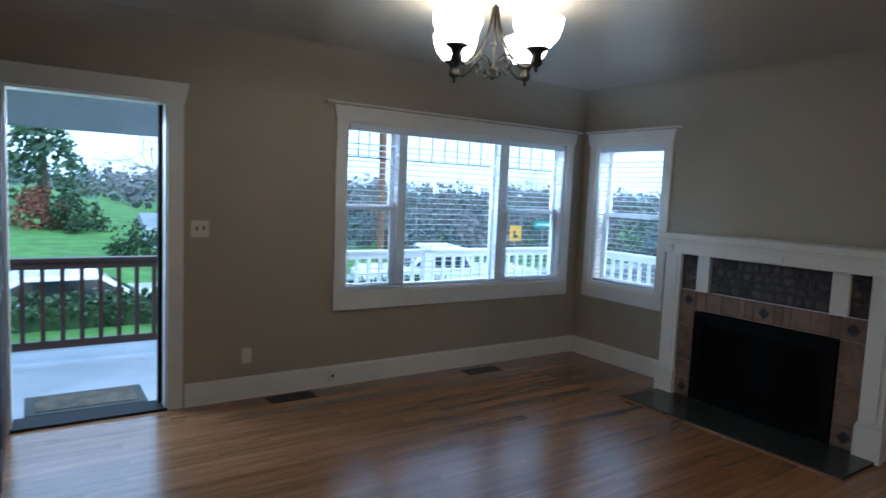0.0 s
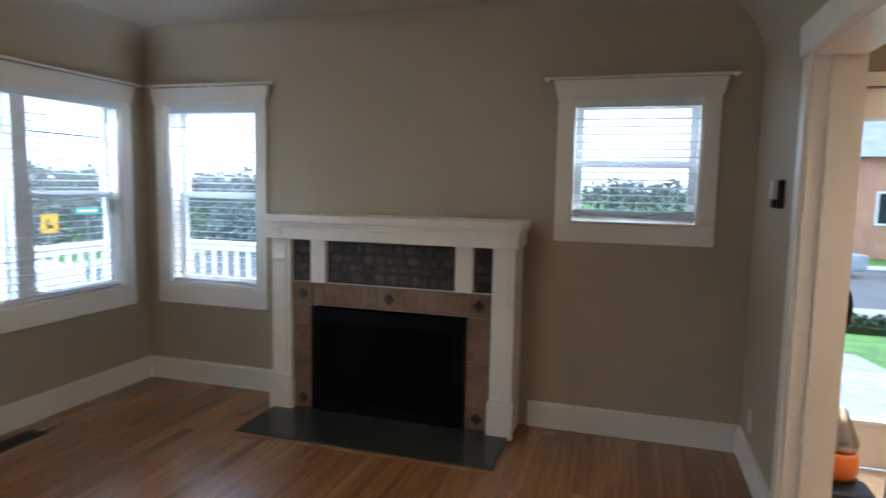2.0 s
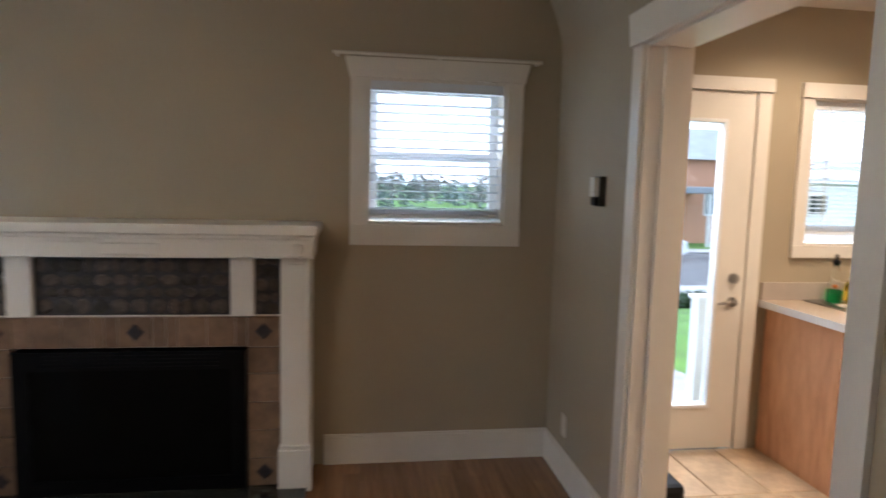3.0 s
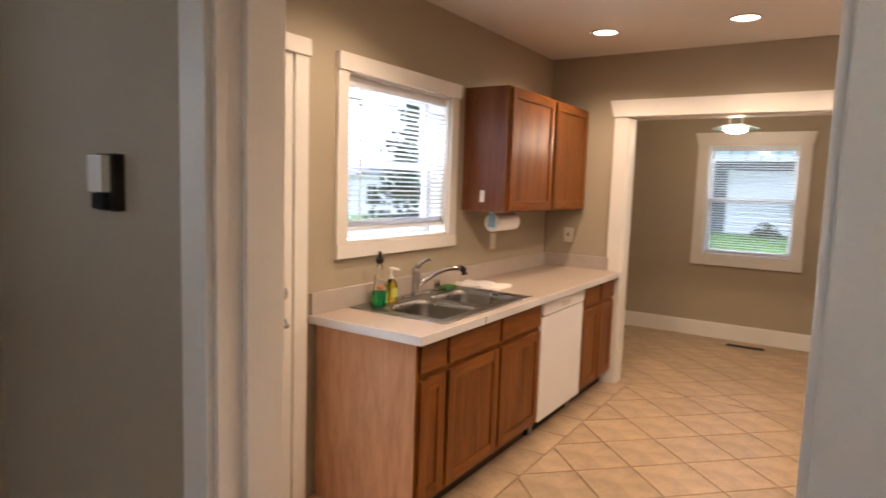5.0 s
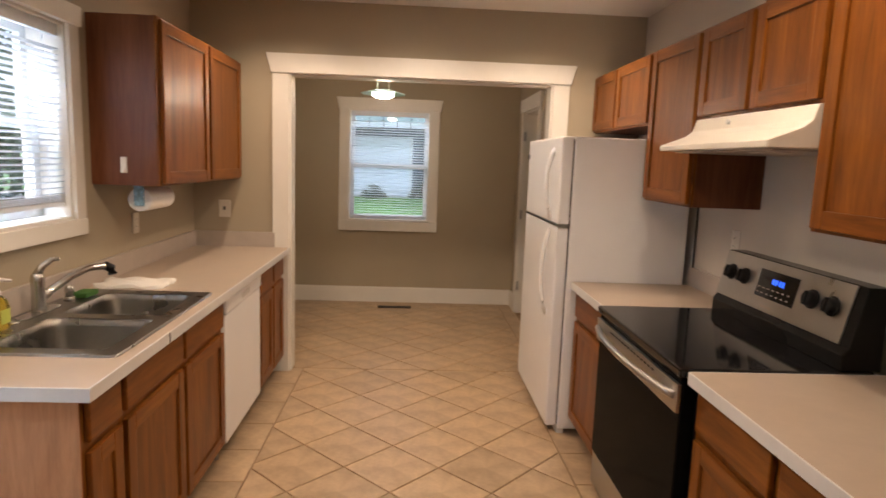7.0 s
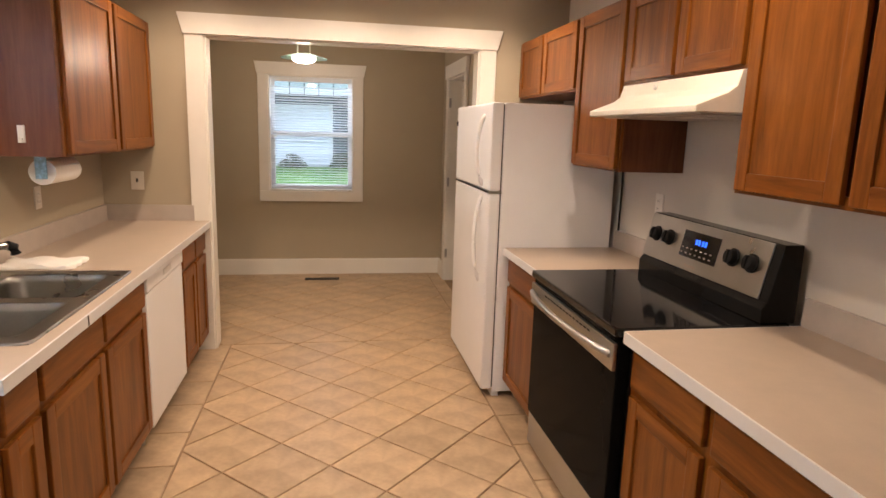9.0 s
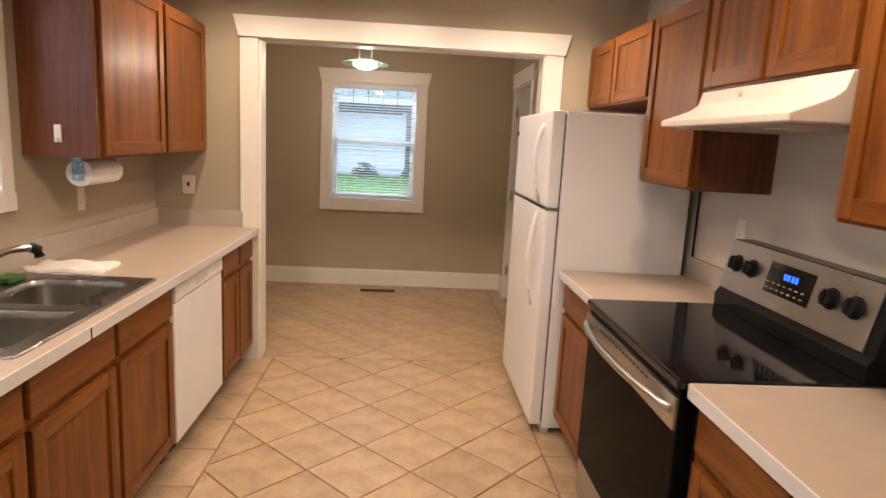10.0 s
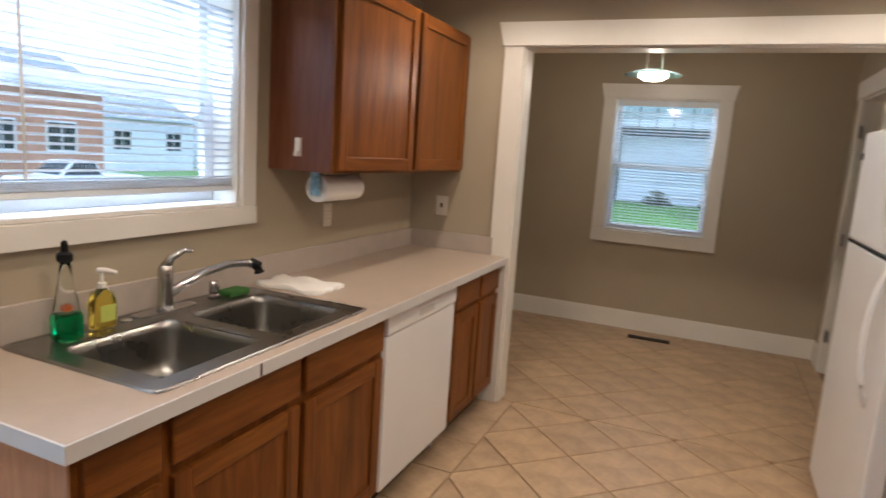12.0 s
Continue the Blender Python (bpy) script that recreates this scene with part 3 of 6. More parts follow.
# ----- doors and cased openings -----
d1 = casing("door_1", NORTH, O_DOOR, 0.10, 0.13, "white painted front door casing")
jamb(d1, NORTH, O_DOOR, 0.16)
part("threshold", NORTH.fb(1.20, 2.095, 0.02, -0.19, 0.0, 0.018), M_MATT, d1)
part("storm_door_channel", NORTH.fb(2.055, 2.083, -0.11, -0.15, 0.02, 2.095), M_MATT, d1)

leaf = thing("front_door", (1.19, 5.60, 0.012), "dark stained wooden front door standing open", "door")
bm = boxes((1.145, 1.188, 4.72, 5.60, 0.012, 2.07))
part("leaf", bm, M_DOORDK, leaf, bevel=0.004)
for za, zb in ((0.2, 0.95), (1.15, 1.95)):
    for ya, yb in ((4.82, 5.12), (5.20, 5.50)):
        part("panel", boxes((1.188, 1.194, ya, yb, za, zb)), M_DOORDK, leaf, bevel=0.003)

d2 = casing("door_2", EAST, O_BACK, 0.085, 0.075, "white painted casing of the kitchen outside door", flare=0.002)
jamb(d2, EAST, O_BACK, 0.20)
bd = thing("glazed_back_door", (5.99, 0.2, 0.015), "cream painted outside door with a full-length glass light", "door")
DX = Face("x", 6.0, -1)
u0, u1, z0, z1 = 0.20, 1.086, 0.015, 2.105
bm = bmesh.new()
for r in ((u0, 0.375, z0, z1), (0.91, u1, z0, z1), (0.375, 0.91, z0, 0.275), (0.375, 0.91, 1.95, z1)):
    DX.box(bm, r[0], r[1], 0, -0.045, r[2], r[3])
part("leaf", bm, M_TRIM, bd)
bm = bmesh.new()
for r in ((0.367, 0.387, 0.265, 1.96), (0.90, 0.92, 0.265, 1.96), (0.387, 0.90, 0.265, 0.287), (0.387, 0.90, 1.94, 1.96)):
    DX.box(bm, r[0], r[1], 0.01, -0.055, r[2], r[3])
part("glazing_bead", bm, M_VINYL, bd, bevel=0.002)
pn = part("pane", DX.fb(0.387, 0.90, -0.02, -0.026, 0.287, 1.94), M_GLASS, bd)
pn.visible_shadow = False
part("deadbolt", tube(bmesh.new(), [(6.0, 0.265, 1.045), (5.985, 0.265, 1.045), (5.984, 0.265, 1.045), (5.97, 0.265, 1.045)], [0.031, 0.03, 0.02, 0.016], 20), M_STEEL, bd, "satin nickel deadbolt")
lv = part("lever_rose", tube(bmesh.new(), [(6.0, 0.265, 0.905), (5.988, 0.265, 0.905), (5.987, 0.265, 0.905), (5.955, 0.265, 0.905)], [0.03, 0.029, 0.013, 0.012], 20), M_STEEL, bd, "satin nickel lever handle")
part("lever", tube(bmesh.new(), [(5.957, 0.265, 0.905), (5.955, 0.30, 0.91), (5.957, 0.345, 0.905), (5.962, 0.375, 0.898)], [0.012, 0.011, 0.009, 0.007]), M_STEEL, lv)

d3 = casing("door_3", PART_N, O_KIT, 0.085, 0.13, "white painted cased opening to the kitchen")
casing("", PART_S, O_KIT, 0.105, 0.13, "", parent=d3)
jamb(d3, PART_N, O_KIT, 0.175)
part("jamb_stop", boxes((4.973, 4.988, 1.24, 1.29, 0, 2.098)), M_TRIM, d3)
d4 = casing("door_4", KSOUTH, O_ARCH, 0.115, 0.13, "white painted wide cased opening to the dining room", flare=0.04)
jamb(d4, KSOUTH, O_ARCH, 0.14)
d5 = casing("door_5", DWEST, O_DDOOR, 0.10, 0.13, "white painted doorway off the dining room")
jamb(d5, DWEST, O_DDOOR, 0.12)
hd = thing("panel_door", (3.25, -4.60, 0.012), "white painted inner door standing open", "door")
part("leaf", boxes((2.55, 3.24, -4.605, -4.57, 0.012, 2.06)), M_TRIM, hd, bevel=0.003)
for z in (0.25, 1.0, 1.8):
    part("hinge", boxes((3.345, 3.367, -4.608, -4.600, z, z + 0.09)), M_STEEL, hd)

# floors under the boards and tiles
solid("floor_living", boxes((0.5, 6.02, 1.35, 5.62, -0.06, -0.012), (0.5, 2.75, -0.88, 1.35, -0.06, -0.012)), M_SEAM, "varnished oak strip floor")
solid("floor_kitchen", boxes((2.75, 6.02, -2.74, 1.35, -0.06, -0.008)), M_GROUT, "cream stone-look tile floor laid diagonally")
solid("floor_dining", boxes((2.3, 6.02, -4.975, -2.74, -0.06, -0.008)), M_GROUT, "cream stone-look tile floor laid diagonally")

# ---------- living room ----------
fp = thing("fireplace", (5.8, 3.49, 0), "white painted mantelpiece with tile surround and black firebox", "fireplace")
part("core", boxes((5.772, 6.018, 2.66, 4.05 + 0.29, 0.90, 1.18), (5.772, 6.018, 2.66, 2.94, 0.0, 0.90), (5.772, 6.018, 4.05, 4.34, 0.0, 0.90), (5.772, 6.018, 2.94, 4.05, 0.735, 0.90), (5.98, 6.018, 2.94, 4.05, 0.0, 0.735)), M_TRIM, fp)
for a, b in ((2.63, 2.775), (4.205, 4.355)):
    col = part("column", boxes((5.738, 5.772, a, b, 0.225, 1.18), (5.7725, 6.018, a if a < 3 else 4.341, 2.6595 if a < 3 else b, 0.0, 1.18)), M_TRIM, fp, bevel=0.004)
    part("column_face", boxes((5.732, 5.738, a + 0.035, b - 0.035, 0.26, 1.15)), M_TRIM, col, bevel=0.002)
    pl = part("plinth", boxes((5.715, 5.772, a - 0.012, b + 0.012, 0.0, 0.215)), M_TRIM, fp, bevel=0.004)
    part("plinth_cap", boxes((5.722, 5.772, a - 0.006, b + 0.006, 0.215, 0.235)), M_TRIM, pl, bevel=0.004)
for a, b in ((2.905, 3.02), (3.94, 4.055)):
    part("post", boxes((5.742, 5.7715, a, b, 0.892, 1.18)), M_TRIM, fp, bevel=0.003)
fz_ = part("frieze", boxes((5.705, 6.018, 2.61, 4.375, 1.181, 1.272)), M_TRIM, fp, bevel=0.003)
part("frieze_bead", boxes((5.697, 5.705, 2.605, 4.38, 1.252, 1.272), (5.697, 5.705, 2.605, 4.38, 1.181, 1.19)), M_TRIM, fz_, bevel=0.002)
part("carved_block", boxes((5.696, 5.705, 3.34, 3.62, 1.195, 1.248)), M_TRIM, fz_, "low carved ornament block", bevel=0.006)
for y in (2.69, 4.29):
    part("rosette", tube(bmesh.new(), [(5.705, y, 1.222), (5.698, y, 1.222), (5.694, y, 1.222)], [0.032, 0.03, 0.012], 20), M_TRIM, fz_)
sh = part("mantel_shelf", boxes((5.665, 6.018, 2.585, 4.39, 1.295, 1.342)), M_TRIM, fp, bevel=0.006)
part("shelf_moulding", boxes((5.685, 6.018, 2.598, 4.383, 1.2725, 1.2945)), M_TRIM, sh, bevel=0.006)


def mosaic(y0, y1, z0, z1, parent, seed):
    """Rows of dark uneven stones pressed into a panel."""
    rng = random.Random(seed)
    bk = part("mosaic_bed", boxes((5.7705, 5.7718, y0, y1, z0, z1)), M_FTDK, parent, "dark stone mosaic panel")
    z = z0 + 0.004
    while z < z1 - 0.02:
        h = min(rng.uniform(0.05, 0.08), z1 - z - 0.002)
        y = y0 + 0.003
        while y < y1 - 0.015:
            w = min(rng.uniform(0.045, 0.10), y1 - y - 0.002)
            p, n = [], 7
            for k in range(n):
                t = 2 * math.pi * k / n + rng.uniform(-0.25, 0.25)
                p.append((y + w / 2 + (w / 2 - 0.001) * math.cos(t), z + h / 2 + (h / 2 - 0.001) * math.sin(t)))
            bm = bmesh.new()
            a = [bm.verts.new((5.7705, u, v)) for u, v in p]
            hgt = rng.uniform(0.003, 0.009)
            b = [bm.verts.new((5.7705 - hgt, y + w / 2 + (u - y - w / 2) * 0.75, z + h / 2 + (v - z - h / 2) * 0.75)) for u, v in p]
            bm.faces.new(b)
            for k in range(n):
                bm.faces.new((a[k], a[(k + 1) % n], b[(k + 1) % n], b[k]))
            part("stone", bm, M_PEBBLE, bk)
            y += w + 0.002
        z += h + 0.002


mosaic(2.777, 2.903, 0.895, 1.178, fp, 1)
mosaic(3.022, 3.938, 0.895, 1.178, fp, 2)
mosaic(4.057, 4.203, 0.895, 1.178, fp, 3)


def ftile(y0, y1, z0, z1):
    g = 0.0025
    return part("tile", boxes((5.758, 5.7715, y0 + g, y1 - g, z0 + g, z1 - g)), M_FTILE, fp, bevel=0.0015)


part("grout", boxes((5.768, 5.7717, 2.778, 2.94, 0.02, 0.89), (5.768, 5.7717, 4.05, 4.204, 0.02, 0.89), (5.768, 5.7717, 2.94, 4.05, 0.738, 0.89)), M_LAM_S, fp, "pale grout")
for a, b in ((2.779, 2.943), (4.047, 4.203)):
    zs = [0.02, 0.165, 0.31, 0.455, 0.60, 0.735, 0.889]
    for z0, z1 in zip(zs, zs[1:]):
        ftile(a, b, z0, z1)
ys = [2.943, 3.0, 3.14, 3.28, 3.335, 3.40, 3.56, 3.625, 3.68, 3.82, 3.96, 4.047]
for a, b in zip(ys, ys[1:]):
    ftile(a, b, 0.737, 0.889)
for y, z in ((4.125, 0.812), (3.48, 0.812), (2.861, 0.812), (4.125, 0.093), (2.861, 0.093)):
    bm = bmesh.new()
    r = 0.042
    a = [bm.verts.new((5.758, y + r * math.cos(k * math.pi / 2), z + r * math.sin(k * math.pi / 2))) for k in range(4)]
    b = [bm.verts.new((5.754, y + r * 0.9 * math.cos(k * math.pi / 2), z + r * 0.9 * math.sin(k * math.pi / 2))) for k in range(4)]
    bm.faces.new(b)
    for k in range(4):
        bm.faces.new((a[k], a[(k + 1) % 4], b[(k + 1) % 4], b[k]))
    part("diamond_inset", bm, M_FTDK, fp, "dark diamond tile inset")

ins = thing("gas_insert", (5.75, 3.495, 0.02), "black gas fireplace insert with dark glass front", "fireplace insert")
part("box", boxes((5.80, 5.975, 2.948, 4.042, 0.022, 0.732)), M_MATT, ins)
for r in ((2.946, 3.02, 0.02, 0.733), (3.97, 4.044, 0.02, 0.733), (3.02, 3.97, 0.64, 0.733), (3.02, 3.97, 0.02, 0.09)):
    part("surround_plate", boxes((5.742, 5.798, *r)), M_FIREBLK, ins)
part("glass", boxes((5.752, 5.758, 3.02, 3.97, 0.09, 0.64)), M_OVEN, ins, "dark reflective glass")
for k in range(4):
    part("louvre", boxes((5.738, 5.7415, 3.08, 3.91, 0.652 + k * 0.019, 0.66 + k * 0.019)), M_FIREBLK, ins)
he = thing("hearth_slab", (5.5, 3.45, 0.0), "polished dark granite hearth slab on the floor", "hearth")
part("slab", boxes((5.268, 5.713, 2.69, 4.32, 0.0005, 0.02)), M_GRANITE, he, bevel=0.002)
part("slab_return", boxes((5.713, 5.96, 2.80, 4.18, 0.0005, 0.0195)), M_GRANITE, he)
part("wood_edging", boxes((5.252, 5.267, 2.678, 4.332, 0.0005, 0.012)), M_FLOOR, he, "slim oak edging strip")

# the mantelpiece and its insert, drawn to their width
fp.scale, fp.location.y = (1, 0.963, 1), 3.507
ins.scale, ins.location.y = (1, 0.963, 0.985), 3.515

# chandelier
cx, cy, cz = CH
cl = thing("chandelier", (cx, cy, CH_L), "bronze four-arm chandelier with lit white glass bowls", "chandelier")
part("canopy", lathe(bmesh.new(), cx, cy, [(0.07, CH_L - 0.001), (0.068, CH_L - 0.015), (0.05, CH_L - 0.03), (0.018, CH_L - 0.04), (0.012, CH_L - 0.06)], 24), M_PLATE, cl, "pale ceiling canopy", smooth=True)
part("centre_rod", tube(bmesh.new(), [(cx, cy, CH_L - 0.05), (cx, cy, cz + 0.19), (cx, cy, cz + 0.185), (cx, cy, cz + 0.17), (cx, cy, cz + 0.165), (cx, cy, cz + 0.05)], [0.008, 0.008, 0.016, 0.016, 0.007, 0.007], 10), M_BRONZE, cl)
part("finial", lathe(bmesh.new(), cx, cy, [(0.004, cz), (0.014, cz + 0.008), (0.016, cz + 0.02), (0.01, cz + 0.03), (0.02, cz + 0.045), (0.022, cz + 0.06), (0.008, cz + 0.075)], 16), M_BRONZE, cl, smooth=True)
for ax, ay in CH_ARMS:
    r = math.hypot(ax, ay)
    dx, dy = ax / r, ay / r
    P = lambda q, z: (cx + dx * q, cy + dy * q, cz + z)
    arm = part("arm", tube(bmesh.new(), [P(0.015, 0.36), P(0.028, 0.28), P(0.06, 0.19), P(0.11, 0.11), P(0.165, 0.06), P(0.21, 0.04), P(0.245, 0.05), P(r, 0.085)], 0.0065, 8), M_BRONZE, cl, smooth=True)
    part("scroll", tube(bmesh.new(), [P(0.01, 0.055), P(0.035, 0.10), P(0.075, 0.125), P(0.11, 0.105), P(0.122, 0.07), P(0.105, 0.045), P(0.085, 0.055), P(0.088, 0.075)], 0.005, 7), M_BRONZE, cl, smooth=True)
    part("scroll", tube(bmesh.new(), [P(0.012, 0.05), P(0.03, 0.02), P(0.052, 0.022), P(0.058, 0.045), P(0.042, 0.053)], 0.0045, 7), M_BRONZE, cl, smooth=True)
    part("cup", lathe(bmesh.new(), cx + ax, cy + ay, [(0.004, cz + 0.01), (0.010, cz + 0.022), (0.006, cz + 0.03), (0.026, cz + 0.045), (0.03, cz + 0.065), (0.022, cz + 0.085), (0.034, cz + 0.108), (0.058, cz + 0.122), (0.012, cz + 0.125)], 18), M_BRONZE, arm, smooth=True)
    part("shade", lathe(bmesh.new(), cx + ax, cy + ay, [(0.035, cz + 0.118), (0.066, cz + 0.132), (0.098, cz + 0.170), (0.116, cz + 0.22), (0.120, cz + 0.258), (0.114, cz + 0.258), (0.110, cz + 0.22), (0.092, cz + 0.175), (0.06, cz + 0.14), (0.03, cz + 0.126)], 28), M_SHADE, arm, "lit white frosted glass bowl", smooth=True)


def floor_vent(x0, x1, y0, y1):
    root = thing("floor_vent", ((x0 + x1) / 2, (y0 + y1) / 2, 0.0005), "brown metal floor vent set in the oak floor", "floor vent", "living room floor vents")
    part("grille", boxes((x0, x1, y0, y1, 0.0006, 0.004)), M_VENT, root, bevel=0.001)
    n = int((x1 - x0 - 0.03) / 0.022)
    for k in range(n):
        x = x0 + 0.018 + k * 0.022
        part("louvre", boxes((x, x + 0.011, y0 + 0.015, y1 - 0.015, 0.004, 0.006)), M_BLACK, root)


floor_vent(2.77, 3.12, 5.41, 5.565)
floor_vent(4.53, 4.89, 5.37, 5.515)

ds = thing("double_light_switch", NORTH.p(2.305, 0, 1.265), "white double toggle switch beside the front door", "switch")
part("plate", NORTH.fb(2.245, 2.365, 0.0005, 0.007, 1.205, 1.322), M_PLATE, ds, bevel=0.002)
for u in (2.282, 2.328):
    part("toggle", NORTH.fb(u - 0.005, u + 0.005, 0.007, 0.02, 1.255, 1.28), M_VENT, ds)
outlet_n = [(NORTH, 2.64, 0.325), (PART_N, 5.72, 0.30)]

tm = thing("thermostat", PART_N.p(5.37, 0, 1.54), "dark-sided thermostat with a white display on the wall", "thermostat")
part("case", PART_N.fb(5.325, 5.405, 0.0005, 0.028, 1.47, 1.605), M_BRONZE, tm, bevel=0.004)
part("cover", PART_N.fb(5.34, 5.40, 0.028, 0.05, 1.515, 1.60), M_PLATE, tm, "pale display cover", bevel=0.003)
part("dial", PART_N.fb(5.345, 5.395, 0.028, 0.044, 1.475, 1.512), M_MATT, tm)
jb = thing("cable_box", NORTH.p(3.32, 0.018, 0.09), "small pale cable plate on the baseboard", "cable plate")
part("plate", NORTH.fb(3.285, 3.352, 0.0185, 0.026, 0.055, 0.13), M_PLATE, jb, bevel=0.002)
part("jack", NORTH.fb(3.31, 3.327, 0.026, 0.032, 0.08, 0.10), M_MATT, jb)

# ---------- kitchen ----------
LB, RB = Face("x", 5.41, -1), Face("x", 3.53, 1)
UL, UR = Face("x", 5.71, -1), Face("x", 3.20, 1)


def panel_door(face, u0, u1, z0, z1, parent, rail=0.058, name="door"):
    """A framed door with a sunk flat panel."""
    t = 0.02
    d = part(name, face.fb(u0 + rail - 0.004, u1 - rail + 0.004, 0.001, t - 0.009, z0 + rail - 0.004, z1 - rail + 0.004), M_OAK, parent)
    for a in (u0, u1 - rail):
        part("stile", face.fb(a, a + rail, 0.001, t, z0, z1), M_OAK, d, bevel=0.004)
    for a in (z0, z1 - rail):
        part("rail", face.fb(u0 + rail, u1 - rail, 0.001, t - 0.0005, a, a + rail), M_OAK_H, d, bevel=0.003)
    return d


def drawer(face, u0, u1, z0, z1, parent):
    return part("drawer_front", face.fb(u0, u1, 0.001, 0.02, z0, z1), M_OAK_H, parent, bevel=0.006)


def base_unit(face, u0, u1, fronts, label, group, depth, end=None, sink_top=False):
    """fronts: list of (u0, u1) columns, each a drawer over a door."""
    root = thing("base_cabinet", face.p((u0 + u1) / 2, -depth / 2, 0), label, "cabinet", group)
    if sink_top:
        bm = bmesh.new()
        face.box(bm, u0, u1, 0, -depth, 0.10, 0.72)
        face.box(bm, u0, u1, 0, -0.018, 0.72, 0.874)
        part("body", bm, M_OAK, root)
    else:
        part("body", face.fb(u0, u1, 0, -depth, 0.10, 0.874), M_OAK, root)
    part("toe_kick", face.fb(u0 + 0.002, u1 - 0.002, -0.07, -depth, 0.0, 0.10), M_DARKW, root)
    if end is not None:
        a, b = (u1, u1 + 0.006) if end > 0 else (u0 - 0.006, u0)
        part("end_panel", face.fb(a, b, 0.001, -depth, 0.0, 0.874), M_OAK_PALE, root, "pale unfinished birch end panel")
    for a, b in fronts:
        drawer(face, a, b, 0.725, 0.855, root)
        panel_door(face, a, b, 0.125, 0.695, root)
    return root


base_unit(LB, -0.20, 0.03, [(-0.185, 0.012)], "narrow oak base cabinet ending the sink run", "sink-side base cabinets", 0.595, 1)
base_unit(LB, -1.262, -0.202, [(-0.715, -0.218), (-1.247, -0.745)], "oak base cabinet under the sink", "sink-side base cabinets", 0.595, sink_top=True)
base_unit(LB, -2.672, -1.985, [(-2.32, -2.0), (-2.65, -2.35)], "narrow oak base cabinet beside the dishwasher", "sink-side base cabinets", 0.595)
base_unit(RB, -1.655, -1.07, [(-1.635, -1.09)], "oak base cabinet between fridge and stove", "stove-side base cabinets", 0.645)
base_unit(RB, -0.155, 0.80, [(-0.13, 0.285), (0.325, 0.78)], "oak base cabinet beside the stove", "stove-side base cabinets", 0.645)
base_unit(RB, 0.802, 1.175, [(0.82, 1.155)], "oak base cabinet beside the kitchen opening", "stove-side base cabinets", 0.645)


def wall_unit(face, u0, u1, z0, z1, doors, label, group, depth, side=None):
    root = thing("wall_cabinet", face.p((u0 + u1) / 2, -depth, z0), label, "cabinet", group)
    part("body", face.fb(u0, u1, 0, -depth, z0, z1), M_OAK_SIDE, root, "smooth reddish-brown side panel")
    bm = bmesh.new()
    for r in ((u0, u0 + 0.035, z0, z1), (u1 - 0.035, u1, z0, z1), (u0 + 0.035, u1 - 0.035, z0, z0 + 0.035), (u0 + 0.035, u1 - 0.035, z1 - 0.035, z1)):
        face.box(bm, r[0], r[1], 0.001, 0.012, r[2], r[3])
    part("face_frame", bm, M_OAK, root)
    F2 = Face(face.axis, face.at + face.sign * 0.0115, face.sign)
    for a, b in doors:
        panel_door(F2, a, b, z0 + 0.012, z1 - 0.012, root)
    return root


wall_unit(UL, -2.672, -1.305, 1.395, 2.185, [(-1.985, -1.325), (-2.655, -2.02)], "oak wall cabinet beside the sink window", "wall cabinets", 0.31)
wall_unit(UR, -2.672, -1.612, 1.80, 2.185, [(-2.655, -2.20), (-2.17, -1.63)], "short oak wall cabinet above the fridge", "wall cabinets", 0.32)
wall_unit(UR, -1.608, -1.04, 1.395, 2.185, [(-1.592, -1.056)], "tall oak wall cabinet beside the range hood", "wall cabinets", 0.32)
wall_unit(UR, -1.036, -0.176, 1.79, 2.185, [(-1.02, -0.62), (-0.59, -0.19)], "short oak wall cabinet above the range hood", "wall cabinets", 0.32)
wall_unit(UR, -0.172, 0.77, 1.385, 2.185, [(-0.155, 0.285), (0.315, 0.755)], "tall oak wall cabinet over the counter", "wall cabinets", 0.32)
single("wooden_crate", boxes((3.0, 3.17, -0.66, -0.50, 2.186, 2.32)), M_OAK_H, "small pale wooden crate on top of the cabinets", "crate", bevel=0.004)

# counters
SX0, SX1, SY0, SY1 = 5.425, 5.965, -1.105, -0.205      # sink cut-out
ct = thing("sink_counter", (5.7, -1.28, 0.875), "off-white laminate worktop with pale edge and chipped seam", "worktop")
for r in ((5.358, 6.018, SY1, 0.072), (5.358, 6.018, -2.676, SY0), (5.358, SX0, SY0, SY1), (SX1, 6.018, SY0, SY1)):
    part("slab", boxes((*r, 0.876, 0.915)), M_LAM, ct)
part("front_edge", boxes((5.352, 5.358, -2.676, 0.078, 0.8745, 0.9145), (5.358, 6.018, 0.072, 0.078, 0.8745, 0.9145)), M_LAM_E, ct, "pale bluish-white laminate edge band")
part("edge_seam", boxes((5.3505, 5.352, -0.485, -0.478, 0.876, 0.913)), M_DARKW, ct)
part("backsplash", boxes((5.998, 6.018, -2.676, 0.072, 0.9155, 1.02), (5.455, 5.998, -2.678, -2.658, 0.9155, 1.02)), M_LAM_S, ct, "low grey-beige laminate backsplash")
c2 = thing("small_counter", (3.23, -1.36, 0.875), "short off-white laminate worktop between fridge and stove", "worktop")
part("slab", boxes((2.884, 3.57, -1.655, -1.068, 0.876, 0.915)), M_LAM, c2)
part("front_edge", boxes((3.57, 3.576, -1.66, -1.068, 0.8745, 0.9145)), M_LAM_E, c2)
part("backsplash", boxes((2.882, 2.902, -1.66, -1.068, 0.9155, 1.02)), M_LAM_S, c2)
c3 = thing("side_counter", (3.23, 0.56, 0.875), "off-white laminate worktop beside the stove", "worktop")
